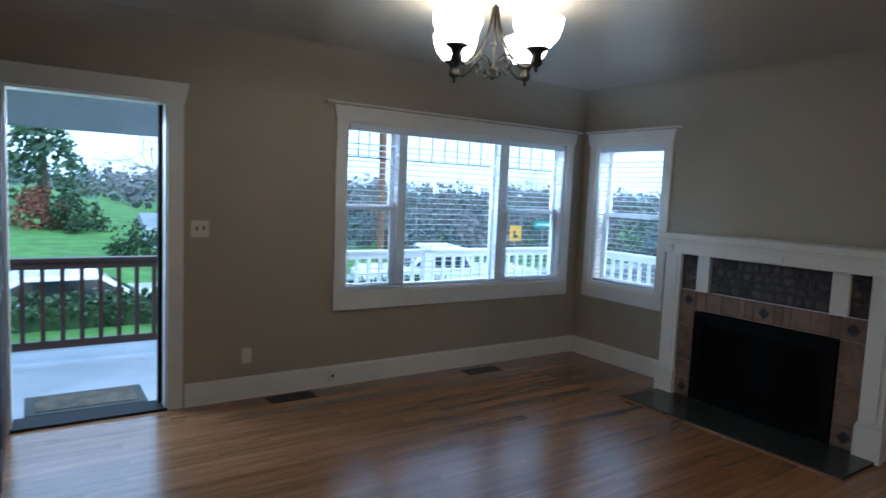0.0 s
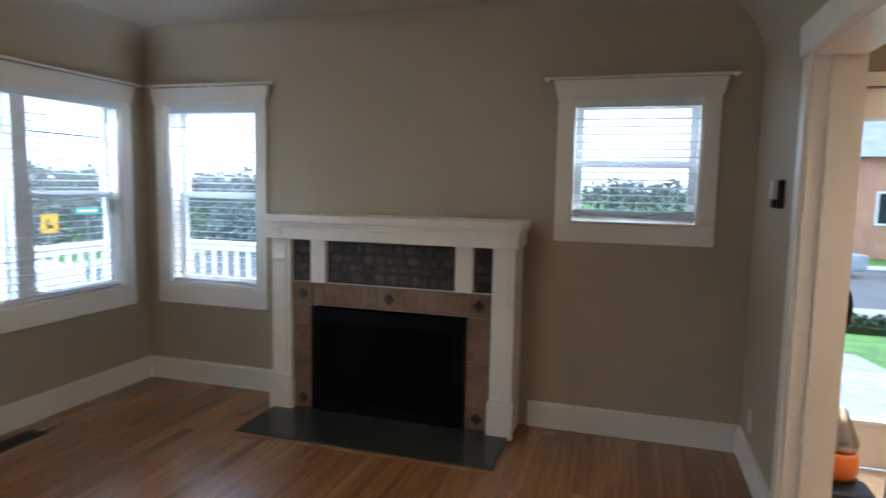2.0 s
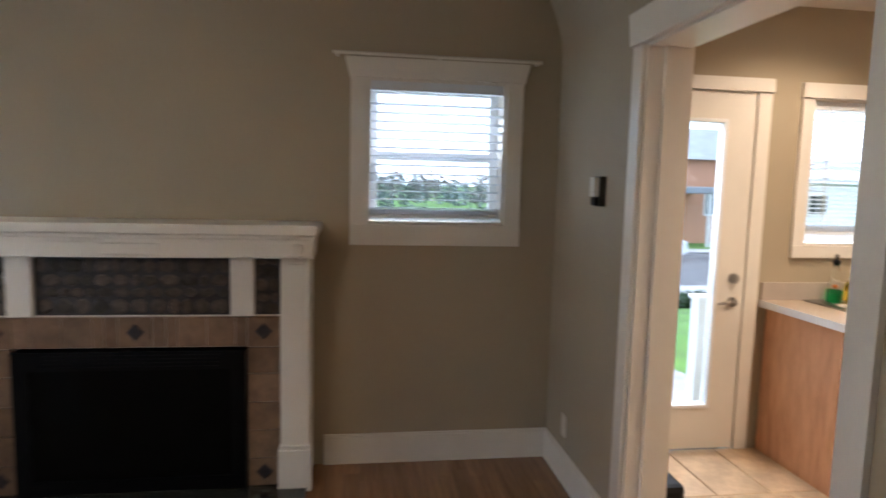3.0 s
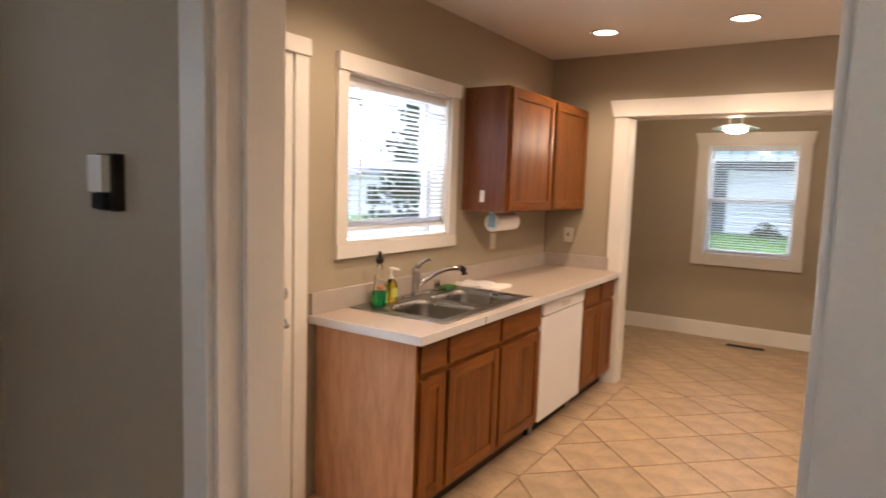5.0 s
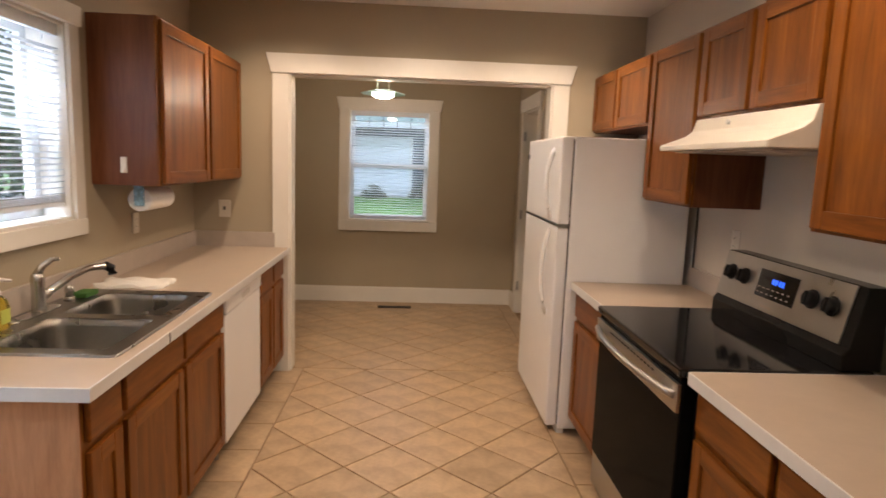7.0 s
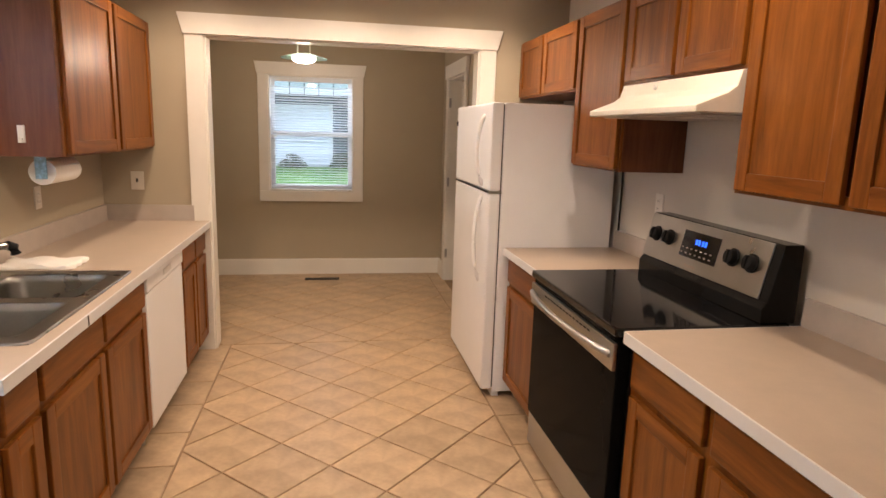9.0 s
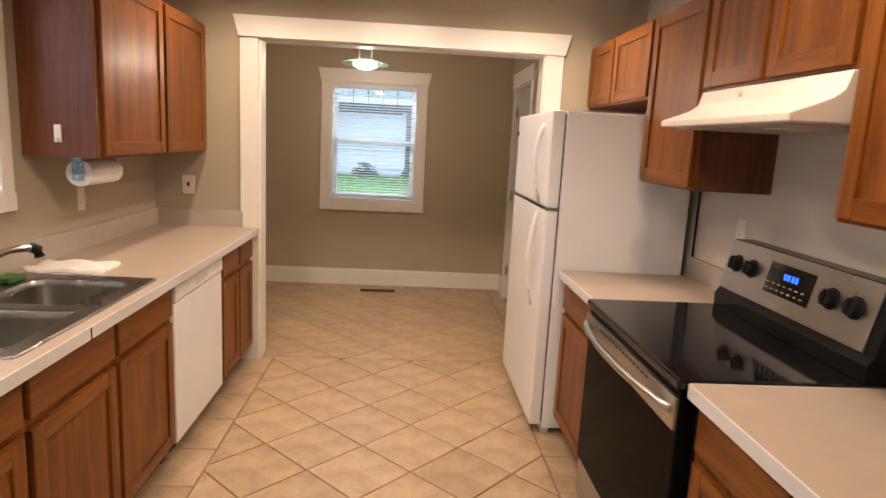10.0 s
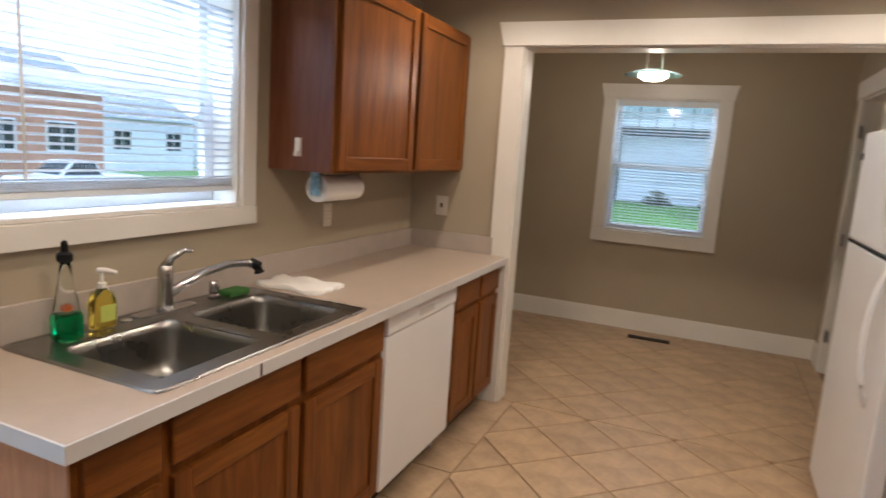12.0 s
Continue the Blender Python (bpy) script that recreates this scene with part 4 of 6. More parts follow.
part("slab", boxes((2.884, 3.57, -0.152, 1.178, 0.876, 0.915)), M_LAM, c3)
part("front_edge", boxes((3.57, 3.576, -0.152, 1.178, 0.8745, 0.9145), (2.884, 3.57, -0.158, -0.152, 0.8745, 0.9145)), M_LAM_E, c3)
part("backsplash", boxes((2.882, 2.902, -0.152, 1.178, 0.9155, 1.02)), M_LAM_S, c3)

# dishwasher
dw = thing("dishwasher", (5.7, -1.62, 0), "white built-in dishwasher under the counter", "dishwasher")
part("tub", boxes((5.44, 5.99, -1.96, -1.285, 0.10, 0.872)), M_WHITE, dw)
part("door", boxes((5.392, 5.44, -1.972, -1.272, 0.105, 0.772)), M_WHITE, dw, bevel=0.006)
part("control_strip", boxes((5.384, 5.44, -1.972, -1.272, 0.778, 0.866)), M_WHITE, dw, "plain white control strip", bevel=0.01)
part("latch_recess", boxes((5.382, 5.385, -1.70, -1.55, 0.80, 0.83)), M_LAM_E, dw)
part("toe_plate", boxes((5.47, 5.50, -1.97, -1.275, 0.0, 0.10)), M_MATT, dw)
for y in (-1.93, -1.31):
    part("foot", tube(bmesh.new(), [(5.46, y, 0.0), (5.46, y, 0.1)], 0.012, 8), M_STEEL, dw)


# sink
def rrect(x0, x1, y0, y1, r, n=5):
    pts = []
    for cx, cy, a in ((x1 - r, y1 - r, 0), (x0 + r, y1 - r, 90), (x0 + r, y0 + r, 180), (x1 - r, y0 + r, 270)):
        for k in range(n + 1):
            t = radians(a + 90 * k / n)
            pts.append((cx + r * math.cos(t), cy + r * math.sin(t)))
    return pts


def loft(bm, loops, cap=True):
    rings = [[bm.verts.new(p) for p in L] for L in loops]
    for a, b in zip(rings, rings[1:]):
        n = len(a)
        for i in range(n):
            bm.faces.new((a[i], a[(i + 1) % n], b[(i + 1) % n], b[i]))
    if cap:
        bm.faces.new(rings[-1])
    return bm


sink = thing("kitchen_sink", (5.69, -0.65, 0.915), "double-bowl stainless steel drop-in sink", "sink")
B1, B2 = (5.465, 5.85, -0.625, -0.25), (5.465, 5.85, -1.065, -0.69)
bm = bmesh.new()
zr = 0.9205
for r in ((5.405, 5.465, -1.125, -0.185), (5.85, 5.985, -1.125, -0.185), (5.465, 5.85, -0.25, -0.185), (5.465, 5.85, -0.69, -0.625), (5.465, 5.85, -1.125, -1.065)):
    box(bm, r[0], r[1], r[2], r[3], 0.9155, zr)
part("rim", bm, M_SINK, sink)
bm = bmesh.new()
loft(bm, [[(x, y, 0.9155) for x, y in rrect(5.40, 5.99, -1.13, -0.18, 0.03)], [(x, y, zr + 0.002) for x, y in rrect(5.403, 5.987, -1.127, -0.183, 0.028)], [(x, y, zr + 0.002) for x, y in rrect(5.413, 5.977, -1.117, -0.193, 0.022)], [(x, y, zr) for x, y in rrect(5.416, 5.974, -1.114, -0.196, 0.02)]], False)
part("bead", bm, M_SINK, sink, smooth=True)
for b in (B1, B2):
    x0, x1, y0, y1 = b
    bm = bmesh.new()
    L = [[(x, y, zr + 0.0005) for x, y in rrect(x0 - 0.012, x1 + 0.012, y0 - 0.012, y1 + 0.012, 0.055)]]
    for ins, z in ((0.0, zr - 0.004), (0.004, 0.89), (0.012, 0.80), (0.022, 0.765), (0.05, 0.745), (0.12, 0.74)):
        L.append([(x, y, z) for x, y in rrect(x0 + ins, x1 - ins, y0 + ins, y1 - ins, max(0.02, 0.06 - ins * 0.2))])
    bw = part("bowl", loft(bm, L), M_SINK, sink, smooth=True)
    cx, cy = (x0 + x1) / 2, (y0 + y1) / 2
    part("drain", lathe(bmesh.new(), cx, cy, [(0.055, 0.7405), (0.05, 0.744), (0.04, 0.742), (0.012, 0.741)], 20), M_CHROME, bw, smooth=True)

fa = thing("kitchen_faucet", (5.925, -0.68, 0.9205), "single-lever satin chrome kitchen faucet", "faucet")
part("base_plate", loft(bmesh.new(), [[(x, y, z) for x, y in rrect(5.90, 5.955, -0.81, -0.55, 0.025)] for z in (0.921, 0.930)]), M_CHROME, fa, bevel=0.0)
part("body", lathe(bmesh.new(), 5.925, -0.68, [(0.03, 0.93), (0.028, 0.95), (0.025, 1.04), (0.027, 1.075), (0.024, 1.10), (0.01, 1.11)], 20), M_CHROME, fa, smooth=True)
part("lever", tube(bmesh.new(), [(5.925, -0.68, 1.10), (5.915, -0.70, 1.135), (5.895, -0.735, 1.16), (5.88, -0.76, 1.158)], [0.018, 0.015, 0.011, 0.009]), M_CHROME, fa, smooth=True)
sp = part("spout", tube(bmesh.new(), [(5.922, -0.685, 0.985), (5.90, -0.73, 1.02), (5.865, -0.81, 1.065), (5.83, -0.89, 1.09), (5.80, -0.955, 1.09), (5.785, -0.985, 1.075)], [0.019, 0.018, 0.016, 0.015, 0.017, 0.019], 14), M_CHROME, fa, smooth=True)
part("spray_head", tube(bmesh.new(), [(5.795, -0.965, 1.092), (5.782, -0.99, 1.075), (5.778, -0.998, 1.045)], [0.021, 0.023, 0.021], 14), M_MATT, sp)
fa.scale = (0.95, 0.95, 0.86)
spr = thing("side_sprayer", (5.93, -0.905, 0.9205), "chrome deck fitting beside the faucet", "sprayer")
part("collar", lathe(bmesh.new(), 5.93, -0.905, [(0.024, 0.921), (0.022, 0.935), (0.018, 0.94)], 16), M_CHROME, spr, smooth=True)
part("cap", lathe(bmesh.new(), 5.93, -0.905, [(0.018, 0.94), (0.019, 0.975), (0.014, 0.985), (0.004, 0.987)], 16), M_CHROME, spr, smooth=True)
for y in (-0.53,):
    single("hole_cover", lathe(bmesh.new(), 5.93, y, [(0.02, 0.921), (0.018, 0.926), (0.005, 0.928)], 16), M_CHROME, "small round steel sink hole cover", "sink cover", smooth=True)

db = thing("dish_wand", (5.90, -0.315, 0.9205), "clear dish wand bottle half full of green soap", "dish wand")
part("tank", lathe(bmesh.new(), 5.90, -0.315, [(0.034, 0.921), (0.036, 0.93), (0.036, 0.995), (0.03, 1.03), (0.017, 1.10), (0.013, 1.15)], 20), M_CLRP, db, smooth=True)
part("green_soap", boxes((5.868, 5.932, -0.347, -0.283, 0.922, 1.0)), M_GREENL, db, "bright green dish soap", bevel=0.012)
part("float", lathe(bmesh.new(), 5.895, -0.312, [(0.004, 1.004), (0.013, 1.01), (0.013, 1.02), (0.003, 1.028)], 12), M_ORANGE, db)
part("cap", lathe(bmesh.new(), 5.90, -0.315, [(0.016, 1.145), (0.021, 1.15), (0.021, 1.168), (0.010, 1.175), (0.009, 1.20), (0.004, 1.205)], 16), M_MATT, db)
sb = thing("soap_dispenser", (5.925, -0.445, 0.9205), "yellow liquid hand soap in a clear pump bottle", "soap bottle")
part("bottle", loft(bmesh.new(), [[(x, y, z) for x, y in rrect(5.925 - a, 5.925 + a, -0.445 - b, -0.445 + b, 0.012)] for a, b, z in ((0.02, 0.033, 0.921), (0.024, 0.037, 0.93), (0.024, 0.037, 1.0), (0.02, 0.03, 1.025), (0.011, 0.012, 1.045))]), M_YELL, sb, smooth=True)
part("label", boxes((5.8995, 5.9005, -0.47, -0.42, 0.945, 0.995)), M_LABEL, sb, "lime and white label")
part("pump", tube(bmesh.new(), [(5.925, -0.445, 1.045), (5.925, -0.445, 1.06), (5.925, -0.445, 1.061), (5.925, -0.445, 1.095)], [0.013, 0.013, 0.005, 0.005], 12), M_TOWEL, sb)
part("nozzle", tube(bmesh.new(), [(5.935, -0.44, 1.097), (5.915, -0.45, 1.099), (5.885, -0.465, 1.093)], [0.009, 0.008, 0.005], 10), M_TOWEL, sb)
single("scouring_pad", boxes((5.875, 5.945, -1.04, -0.935, 0.922, 0.945)), M_SPONGE, "worn green scouring pad beside the faucet", "scouring pad", bevel=0.008)


def cloth(name, x0, x1, y0, y1, z, label, mat, seed):
    rng = random.Random(seed)
    bm = bmesh.new()
    n, m = 14, 22
    g = [[bm.verts.new((x0 + (x1 - x0) * i / n + 0.006 * math.sin(j * 0.9), y0 + (y1 - y0) * j / m + 0.012 * math.sin(i * 0.7), z + 0.016 + 0.005 * math.sin(i * 0.9 + j * 0.35) + 0.003 * rng.random())) for j in range(m + 1)] for i in range(n + 1)]
    for i in range(n):
        for j in range(m):
            bm.faces.new((g[i][j], g[i + 1][j], g[i + 1][j + 1], g[i][j + 1]))
    edge = [e for e in bm.edges if e.is_boundary]
    r = bmesh.ops.extrude_edge_only(bm, edges=edge)
    for v in r["geom"]:
        if isinstance(v, bmesh.types.BMVert):
            v.co.z = z + 0.001
    return single(name, bm, mat, label, "towel", smooth=True)


cloth("folded_towel", 5.66, 5.97, -1.37, -1.18, 0.9155, "folded white cloth towel on the worktop behind the sink", M_TOWEL, 3)

pt = thing("paper_towel_roll", (5.83, -1.56, 1.395), "white paper towel roll hanging under the wall cabinet", "paper towel")
part("roll", tube(bmesh.new(), [(5.84, -1.70, 1.32), (5.84, -1.405, 1.32)], 0.058, 28), M_PAPER, pt, smooth=False)
part("core_end", tube(bmesh.new(), [(5.84, -1.4045, 1.32), (5.84, -1.40, 1.32)], 0.022, 16), M_LAM_S, pt)
part("holder_arm", boxes((5.815, 5.865, -1.398, -1.390, 1.29, 1.395)), M_BLUEP, pt, "blue and white printed holder end", bevel=0.004)
part("holder_arm", boxes((5.815, 5.865, -1.716, -1.708, 1.29, 1.395)), M_PLATE, pt, bevel=0.004)
hk = single("adhesive_hook", boxes((5.85, 5.878, -1.304, -1.292, 1.455, 1.53), (5.855, 5.873, -1.292, -1.28, 1.455, 1.475)), M_TRIM, "small white adhesive hook on the cabinet side", "hook", bevel=0.003)


def outlet(face, u, z, label, w=0.07, h=0.115, slots=2, mat=None):
    root = thing("wall_outlet", face.p(u, 0, z), label, "outlet", "wall outlets")
    part("plate", face.fb(u - w / 2, u + w / 2, 0.0005, 0.007, z - h / 2, z + h / 2), mat or M_PLATE, root, bevel=0.002)
    for k in range(slots):
        zz = z + (k - (slots - 1) / 2) * 0.04
        part("socket", face.fb(u - 0.016, u + 0.016, 0.007, 0.0095, zz - 0.014, zz + 0.014), M_TRIM, root, bevel=0.002)
        for du in (-0.006, 0.006):
            part("slot", face.fb(u + du - 0.001, u + du + 0.001, 0.0096, 0.0101, zz - 0.005, zz + 0.005), M_MATT, root)
    return root


outlet(EAST, -1.75, 1.165, "beige wall outlet above the counter")
sw = thing("light_switch", KSOUTH.p(5.805, 0, 1.18), "cream wall plate with a dark toggle switch", "switch")
part("plate", KSOUTH.fb(5.765, 5.845, 0.0005, 0.007, 1.12, 1.24), M_PLATE, sw, bevel=0.002)
part("toggle", KSOUTH.fb(5.80, 5.81, 0.007, 0.018, 1.17, 1.195), M_VENT, sw)
outlet(WEST, -1.22, 1.22, "white wall outlet behind the stove", mat=M_TRIM)

# fridge
fr = thing("refrigerator", (3.3, -2.18, 0), "white top-freezer refrigerator with textured side", "refrigerator")
part("cabinet", boxes((2.925, 3.60, -2.63, -1.67, 0.03, 1.725)), M_WHITE, fr, bevel=0.008)
fd = part("fridge_door", boxes((3.606, 3.672, -2.63, -1.67, 0.05, 1.222)), M_WHITE, fr, bevel=0.012)
fz = part("freezer_door", boxes((3.606, 3.672, -2.63, -1.67, 1.236, 1.725)), M_WHITE, fr, bevel=0.012)
part("gasket", boxes((3.60, 3.606, -2.62, -1.68, 0.06, 1.715)), M_MATT, fr)


def bow(x, y, z0, z1, out):
    n = 12
    return tube(bmesh.new(), [(x + out * math.sin(math.pi * k / n) ** 0.6, y, z0 + (z1 - z0) * k / n) for k in range(n + 1)], 0.013, 10)


part("handle", bow(3.668, -1.84, 0.68, 1.20, 0.045), M_WHITE, fd, smooth=True)
part("handle", bow(3.668, -1.84, 1.255, 1.66, 0.045), M_WHITE, fz, smooth=True)
part("door_strip", boxes((3.6725, 3.674, -2.62, -1.68, 1.2245, 1.2335)), M_MATT, fd)
part("hinge_cap", boxes((3.60, 3.676, -1.695, -1.665, 1.2225, 1.2355)), M_STEEL, fr)
part("top_hinge", boxes((3.60, 3.677, -2.635, -2.60, 1.60, 1.63)), M_MATT, fr)
part("kick_grille", boxes((3.56, 3.60, -2.62, -1.68, 0.0, 0.045)), M_LAM_E, fr)
# black bar added to draw the shaded gap between fridge and wall
single("fridge_cord", tube(bmesh.new(), [(2.892, -1.635, 0.916), (2.892, -1.635, 1.39)], 0.006, 8), M_MATT, "thin black bar drawing the dark gap between fridge and wall", "cable")

# stove
SY_0, SY_1 = -1.062, -0.164
st = thing("electric_range", (3.25, -0.61, 0), "black and stainless steel glass-top electric range", "stove")
part("body", boxes((2.93, 3.535, SY_0, SY_1, 0.03, 0.885)), M_BLACK, st)
ck = part("cooktop", boxes((2.935, 3.60, SY_0 - 0.002, SY_1 + 0.002, 0.889, 0.921)), M_BLKGL, st, "glossy black glass cooktop", bevel=0.008)
ov = part("oven_door", boxes((3.537, 3.585, SY_0 + 0.006, SY_1 - 0.006, 0.21, 0.885)), M_OVEN, st, "black glass oven door", bevel=0.006)
part("door_band", boxes((3.5855, 3.600, SY_0 + 0.006, SY_1 - 0.006, 0.765, 0.865)), M_STEEL, ov, "brushed steel door band with vent slots", bevel=0.004)
for k in range(14):
    y = SY_0 + 0.2 + k * 0.036
    part("vent_slot", boxes((3.6002, 3.6008, y, y + 0.024, 0.842, 0.849)), M_MATT, ov)
n = 16
part("door_handle", tube(bmesh.new(), [(3.602 + 0.045 * math.sin(math.pi * k / n) ** 0.7, SY_0 + 0.03 + (SY_1 - SY_0 - 0.06) * k / n, 0.822) for k in range(n + 1)], 0.014, 12), M_STEEL, ov, "curved steel handle", smooth=True)
part("storage_drawer", boxes((3.537, 3.578, SY_0 + 0.006, SY_1 - 0.006, 0.045, 0.202)), M_STEEL, st, "grey steel storage drawer", bevel=0.006)
for x in (2.97, 3.5):
    for y in (SY_0 + 0.05, SY_1 - 0.05):
        part("foot", tube(bmesh.new(), [(x, y, 0), (x, y, 0.03)], 0.02, 10), M_MATT, st)
bm = bmesh.new()
prof = [(2.915, 0.921), (3.055, 0.921), (3.055, 0.975), (3.035, 1.0), (2.99, 1.205), (2.915, 1.205)]
a = [bm.verts.new((x, SY_0 + 0.004, z)) for x, z in prof]
b = [bm.verts.new((x, SY_1 - 0.004, z)) for x, z in prof]
bm.faces.new(a)
bm.faces.new(b[::-1])
for i in range(6):
    j = (i + 1) % 6
    bm.faces.new((a[i], b[i], b[j], a[j]))
bg = part("backguard", bm, M_BLACK, st, bevel=0.004)
SL = Vector((-0.045, 0, 0.205)).normalized()     # up the sloping face
NO = Vector((0.205, 0, 0.045)).normalized()      # out of it
P0 = Vector((3.035, 0, 1.0))


def on_panel(y0, y1, s0, s1, h0, h1):
    bm = bmesh.new()
    vs = [bm.verts.new(P0 + Vector((0, y, 0)) + SL * s + NO * h) for h in (h0, h1) for s in (s0, s1) for y in (y0, y1)]
    for q in ((0, 2, 3, 1), (4, 5, 7, 6), (0, 1, 5, 4), (2, 6, 7, 3), (0, 4, 6, 2), (1, 3, 7, 5)):
        bm.faces.new([vs[i] for i in q])
    return bm


part("control_panel", on_panel(SY_0 + 0.004, SY_1 - 0.05, 0.0, 0.207, 0.0005, 0.006), M_STEEL, bg, "brushed steel control panel", bevel=0.002)
part("display", on_panel(-0.76, -0.50, 0.055, 0.17, 0.0062, 0.008), M_BLKGL, bg, "black touch display")
for k, y in enumerate((-0.655, -0.635, -0.61, -0.59)):
    part("clock_digit", on_panel(y - 0.007, y + 0.007, 0.118, 0.14, 0.0082, 0.0086), M_LED, bg, "glowing blue clock digit")
for r in range(2):
    for k in range(7):
        y = -0.745 + k * 0.034
        part("touch_mark", on_panel(y - 0.007, y + 0.007, 0.07 + r * 0.022, 0.075 + r * 0.022, 0.0082, 0.0085), M_LAM_S, bg)
for y in (-0.975, -0.865, -0.405, -0.295):
    c = P0 + Vector((0, y, 0)) + SL * 0.115
    kb = part("knob", tube(bmesh.new(), [c + NO * 0.006, c + NO * 0.012, c + NO * 0.013, c + NO * 0.034, c + NO * 0.036], [0.036, 0.036, 0.03, 0.027, 0.02], 20), M_MATT, bg, "black control knob")
    part("grip", on_panel(y - 0.005, y + 0.005, 0.09, 0.14, 0.034, 0.043), M_MATT, kb)
part("name_plate", on_panel(-0.70, -0.62, 0.016, 0.026, 0.0062, 0.0068), M_LAM_S, bg)

# range hood
hood = thing("range_hood", (3.1, -0.6, 1.645), "cream-white enamel range hood under the wall cabinet", "range hood")
HP = [(2.885, 1.645), (3.38, 1.645), (3.382, 1.668), (3.27, 1.712), (3.24, 1.735), (3.225, 1.787), (2.885, 1.787)]
bm = bmesh.new()
a = [bm.verts.new((x, -1.03, z)) for x, z in HP]
b = [bm.verts.new((x, -0.18, z)) for x, z in HP]
bm.faces.new(a)
bm.faces.new(b[::-1])
for i in range(len(HP)):
    j = (i + 1) % len(HP)
    bm.faces.new((a[i], b[i], b[j], a[j]))
part("shell", bm, M_HOOD, hood, bevel=0.004)
part("underside_filter", boxes((2.92, 3.33, -0.98, -0.23, 1.638, 1.644)), M_LAM_S, hood, "grey mesh grease filter")
part("lamp_lens", boxes((3.15, 3.25, -0.52, -0.40, 1.634, 1.639)), M_PLATE, hood)
part("switch", tube(bmesh.new(), [(3.233, -0.72, 1.76), (3.242, -0.72, 1.762)], 0.01, 10), M_LAM_E, hood)

# recessed lights; the three at y = 0 are added, out of view
for k, (cx, cy) in enumerate(CANS):
    r = thing("recessed_light", (cx, cy, CH_K), "lit recessed ceiling downlight with white ring", "ceiling light", "kitchen downlights")
    part("ring", lathe(bmesh.new(), cx, cy, [(0.075, CH_K - 0.0005), (0.095, CH_K - 0.001), (0.097, CH_K - 0.006), (0.08, CH_K - 0.009), (0.073, CH_K - 0.003)], 28, False), M_TRIM, r, smooth=True)
    part("lens", lathe(bmesh.new(), cx, cy, [(0.073, CH_K - 0.0015), (0.04, CH_K - 0.002), (0.002, CH_K - 0.0022)], 28), M_CANGLOW, r)

# carpet sweeper by the back door
vc = thing("upright_vacuum", (5.62, 0.97, 0), "orange and black upright vacuum cleaner by the door", "vacuum cleaner")
part("floor_head", boxes((5.38, 5.60, 0.84, 1.10, 0.012, 0.11)), M_MATT, vc, bevel=0.03)
part("wheel", tube(bmesh.new(), [(5.62, 0.86, 0.05), (5.62, 1.08, 0.05)], 0.05, 16), M_MATT, vc)
part("dust_cup", lathe(bmesh.new(), 5.60, 0.97, [(0.085, 0.11), (0.095, 0.14), (0.095, 0.24), (0.08, 0.25)], 20), M_ORANGE, vc, "orange translucent dust cup", smooth=True)
part("motor_body", lathe(bmesh.new(), 5.62, 0.97, [(0.09, 0.25), (0.10, 0.29), (0.085, 0.33), (0.06, 0.40), (0.03, 0.47)], 20), M_STEEL, vc, "silver-grey motor housing", smooth=True)
part("spine", tube(bmesh.new(), [(5.70, 0.97, 0.15), (5.74, 0.97, 0.5), (5.79, 0.96, 0.82)], [0.03, 0.022, 0.016], 10), M_MATT, vc, smooth=True)
n = 20
part("loop_handle", tube(bmesh.new(), [(5.80 + 0.05 * math.sin(2 * math.pi * k / n), 0.945 - 0.055 * math.sin(2 * math.pi * k / n), 0.93 - 0.12 * math.cos(2 * math.pi * k / n)) for k in range(n + 1)], 0.014, 8), M_MATT, vc, "black loop handle", smooth=True)

# dining pendant
pd = thing("pendant_light", (PEND.x, PEND.y, 2.5), "brushed metal dining pendant with lit glass bowl", "pendant lamp")
part("canopy", lathe(bmesh.new(), PEND.x, PEND.y, [(0.07, 2.499), (0.07, 2.485), (0.05, 2.475), (0.01, 2.472)], 24), M_CHROME, pd, smooth=True)
part("stem", boxes((PEND.x - 0.055, PEND.x + 0.055, PEND.y - 0.006, PEND.y + 0.006, 2.30, 2.312), (PEND.x - 0.008, PEND.x + 0.008, PEND.y - 0.008, PEND.y + 0.008, 2.312, 2.473)), M_CHROME, pd)
for s in (-1, 1):
    part("hanger", boxes((PEND.x + s * 0.05 - 0.006, PEND.x + s * 0.05 + 0.006, PEND.y - 0.005, PEND.y + 0.005, 2.165, 2.30)), M_HOOD, pd, "pale flat metal hanger bar")
part("disc", lathe(bmesh.new(), PEND.x, PEND.y, [(0.05, 2.168), (0.12, 2.155), (0.19, 2.135), (0.195, 2.13), (0.12, 2.145), (0.05, 2.155)], 32), clear("frosted_disc_glass", (0.55, 0.75, 0.72), 0.35), pd, "frosted greenish glass disc", smooth=True)
part("bowl", lathe(bmesh.new(), PEND.x, PEND.y, [(0.10, 2.14), (0.095, 2.115), (0.06, 2.095), (0.002, 2.088)], 28), M_SHADE, pd, "lit frosted glass bowl", smooth=True)

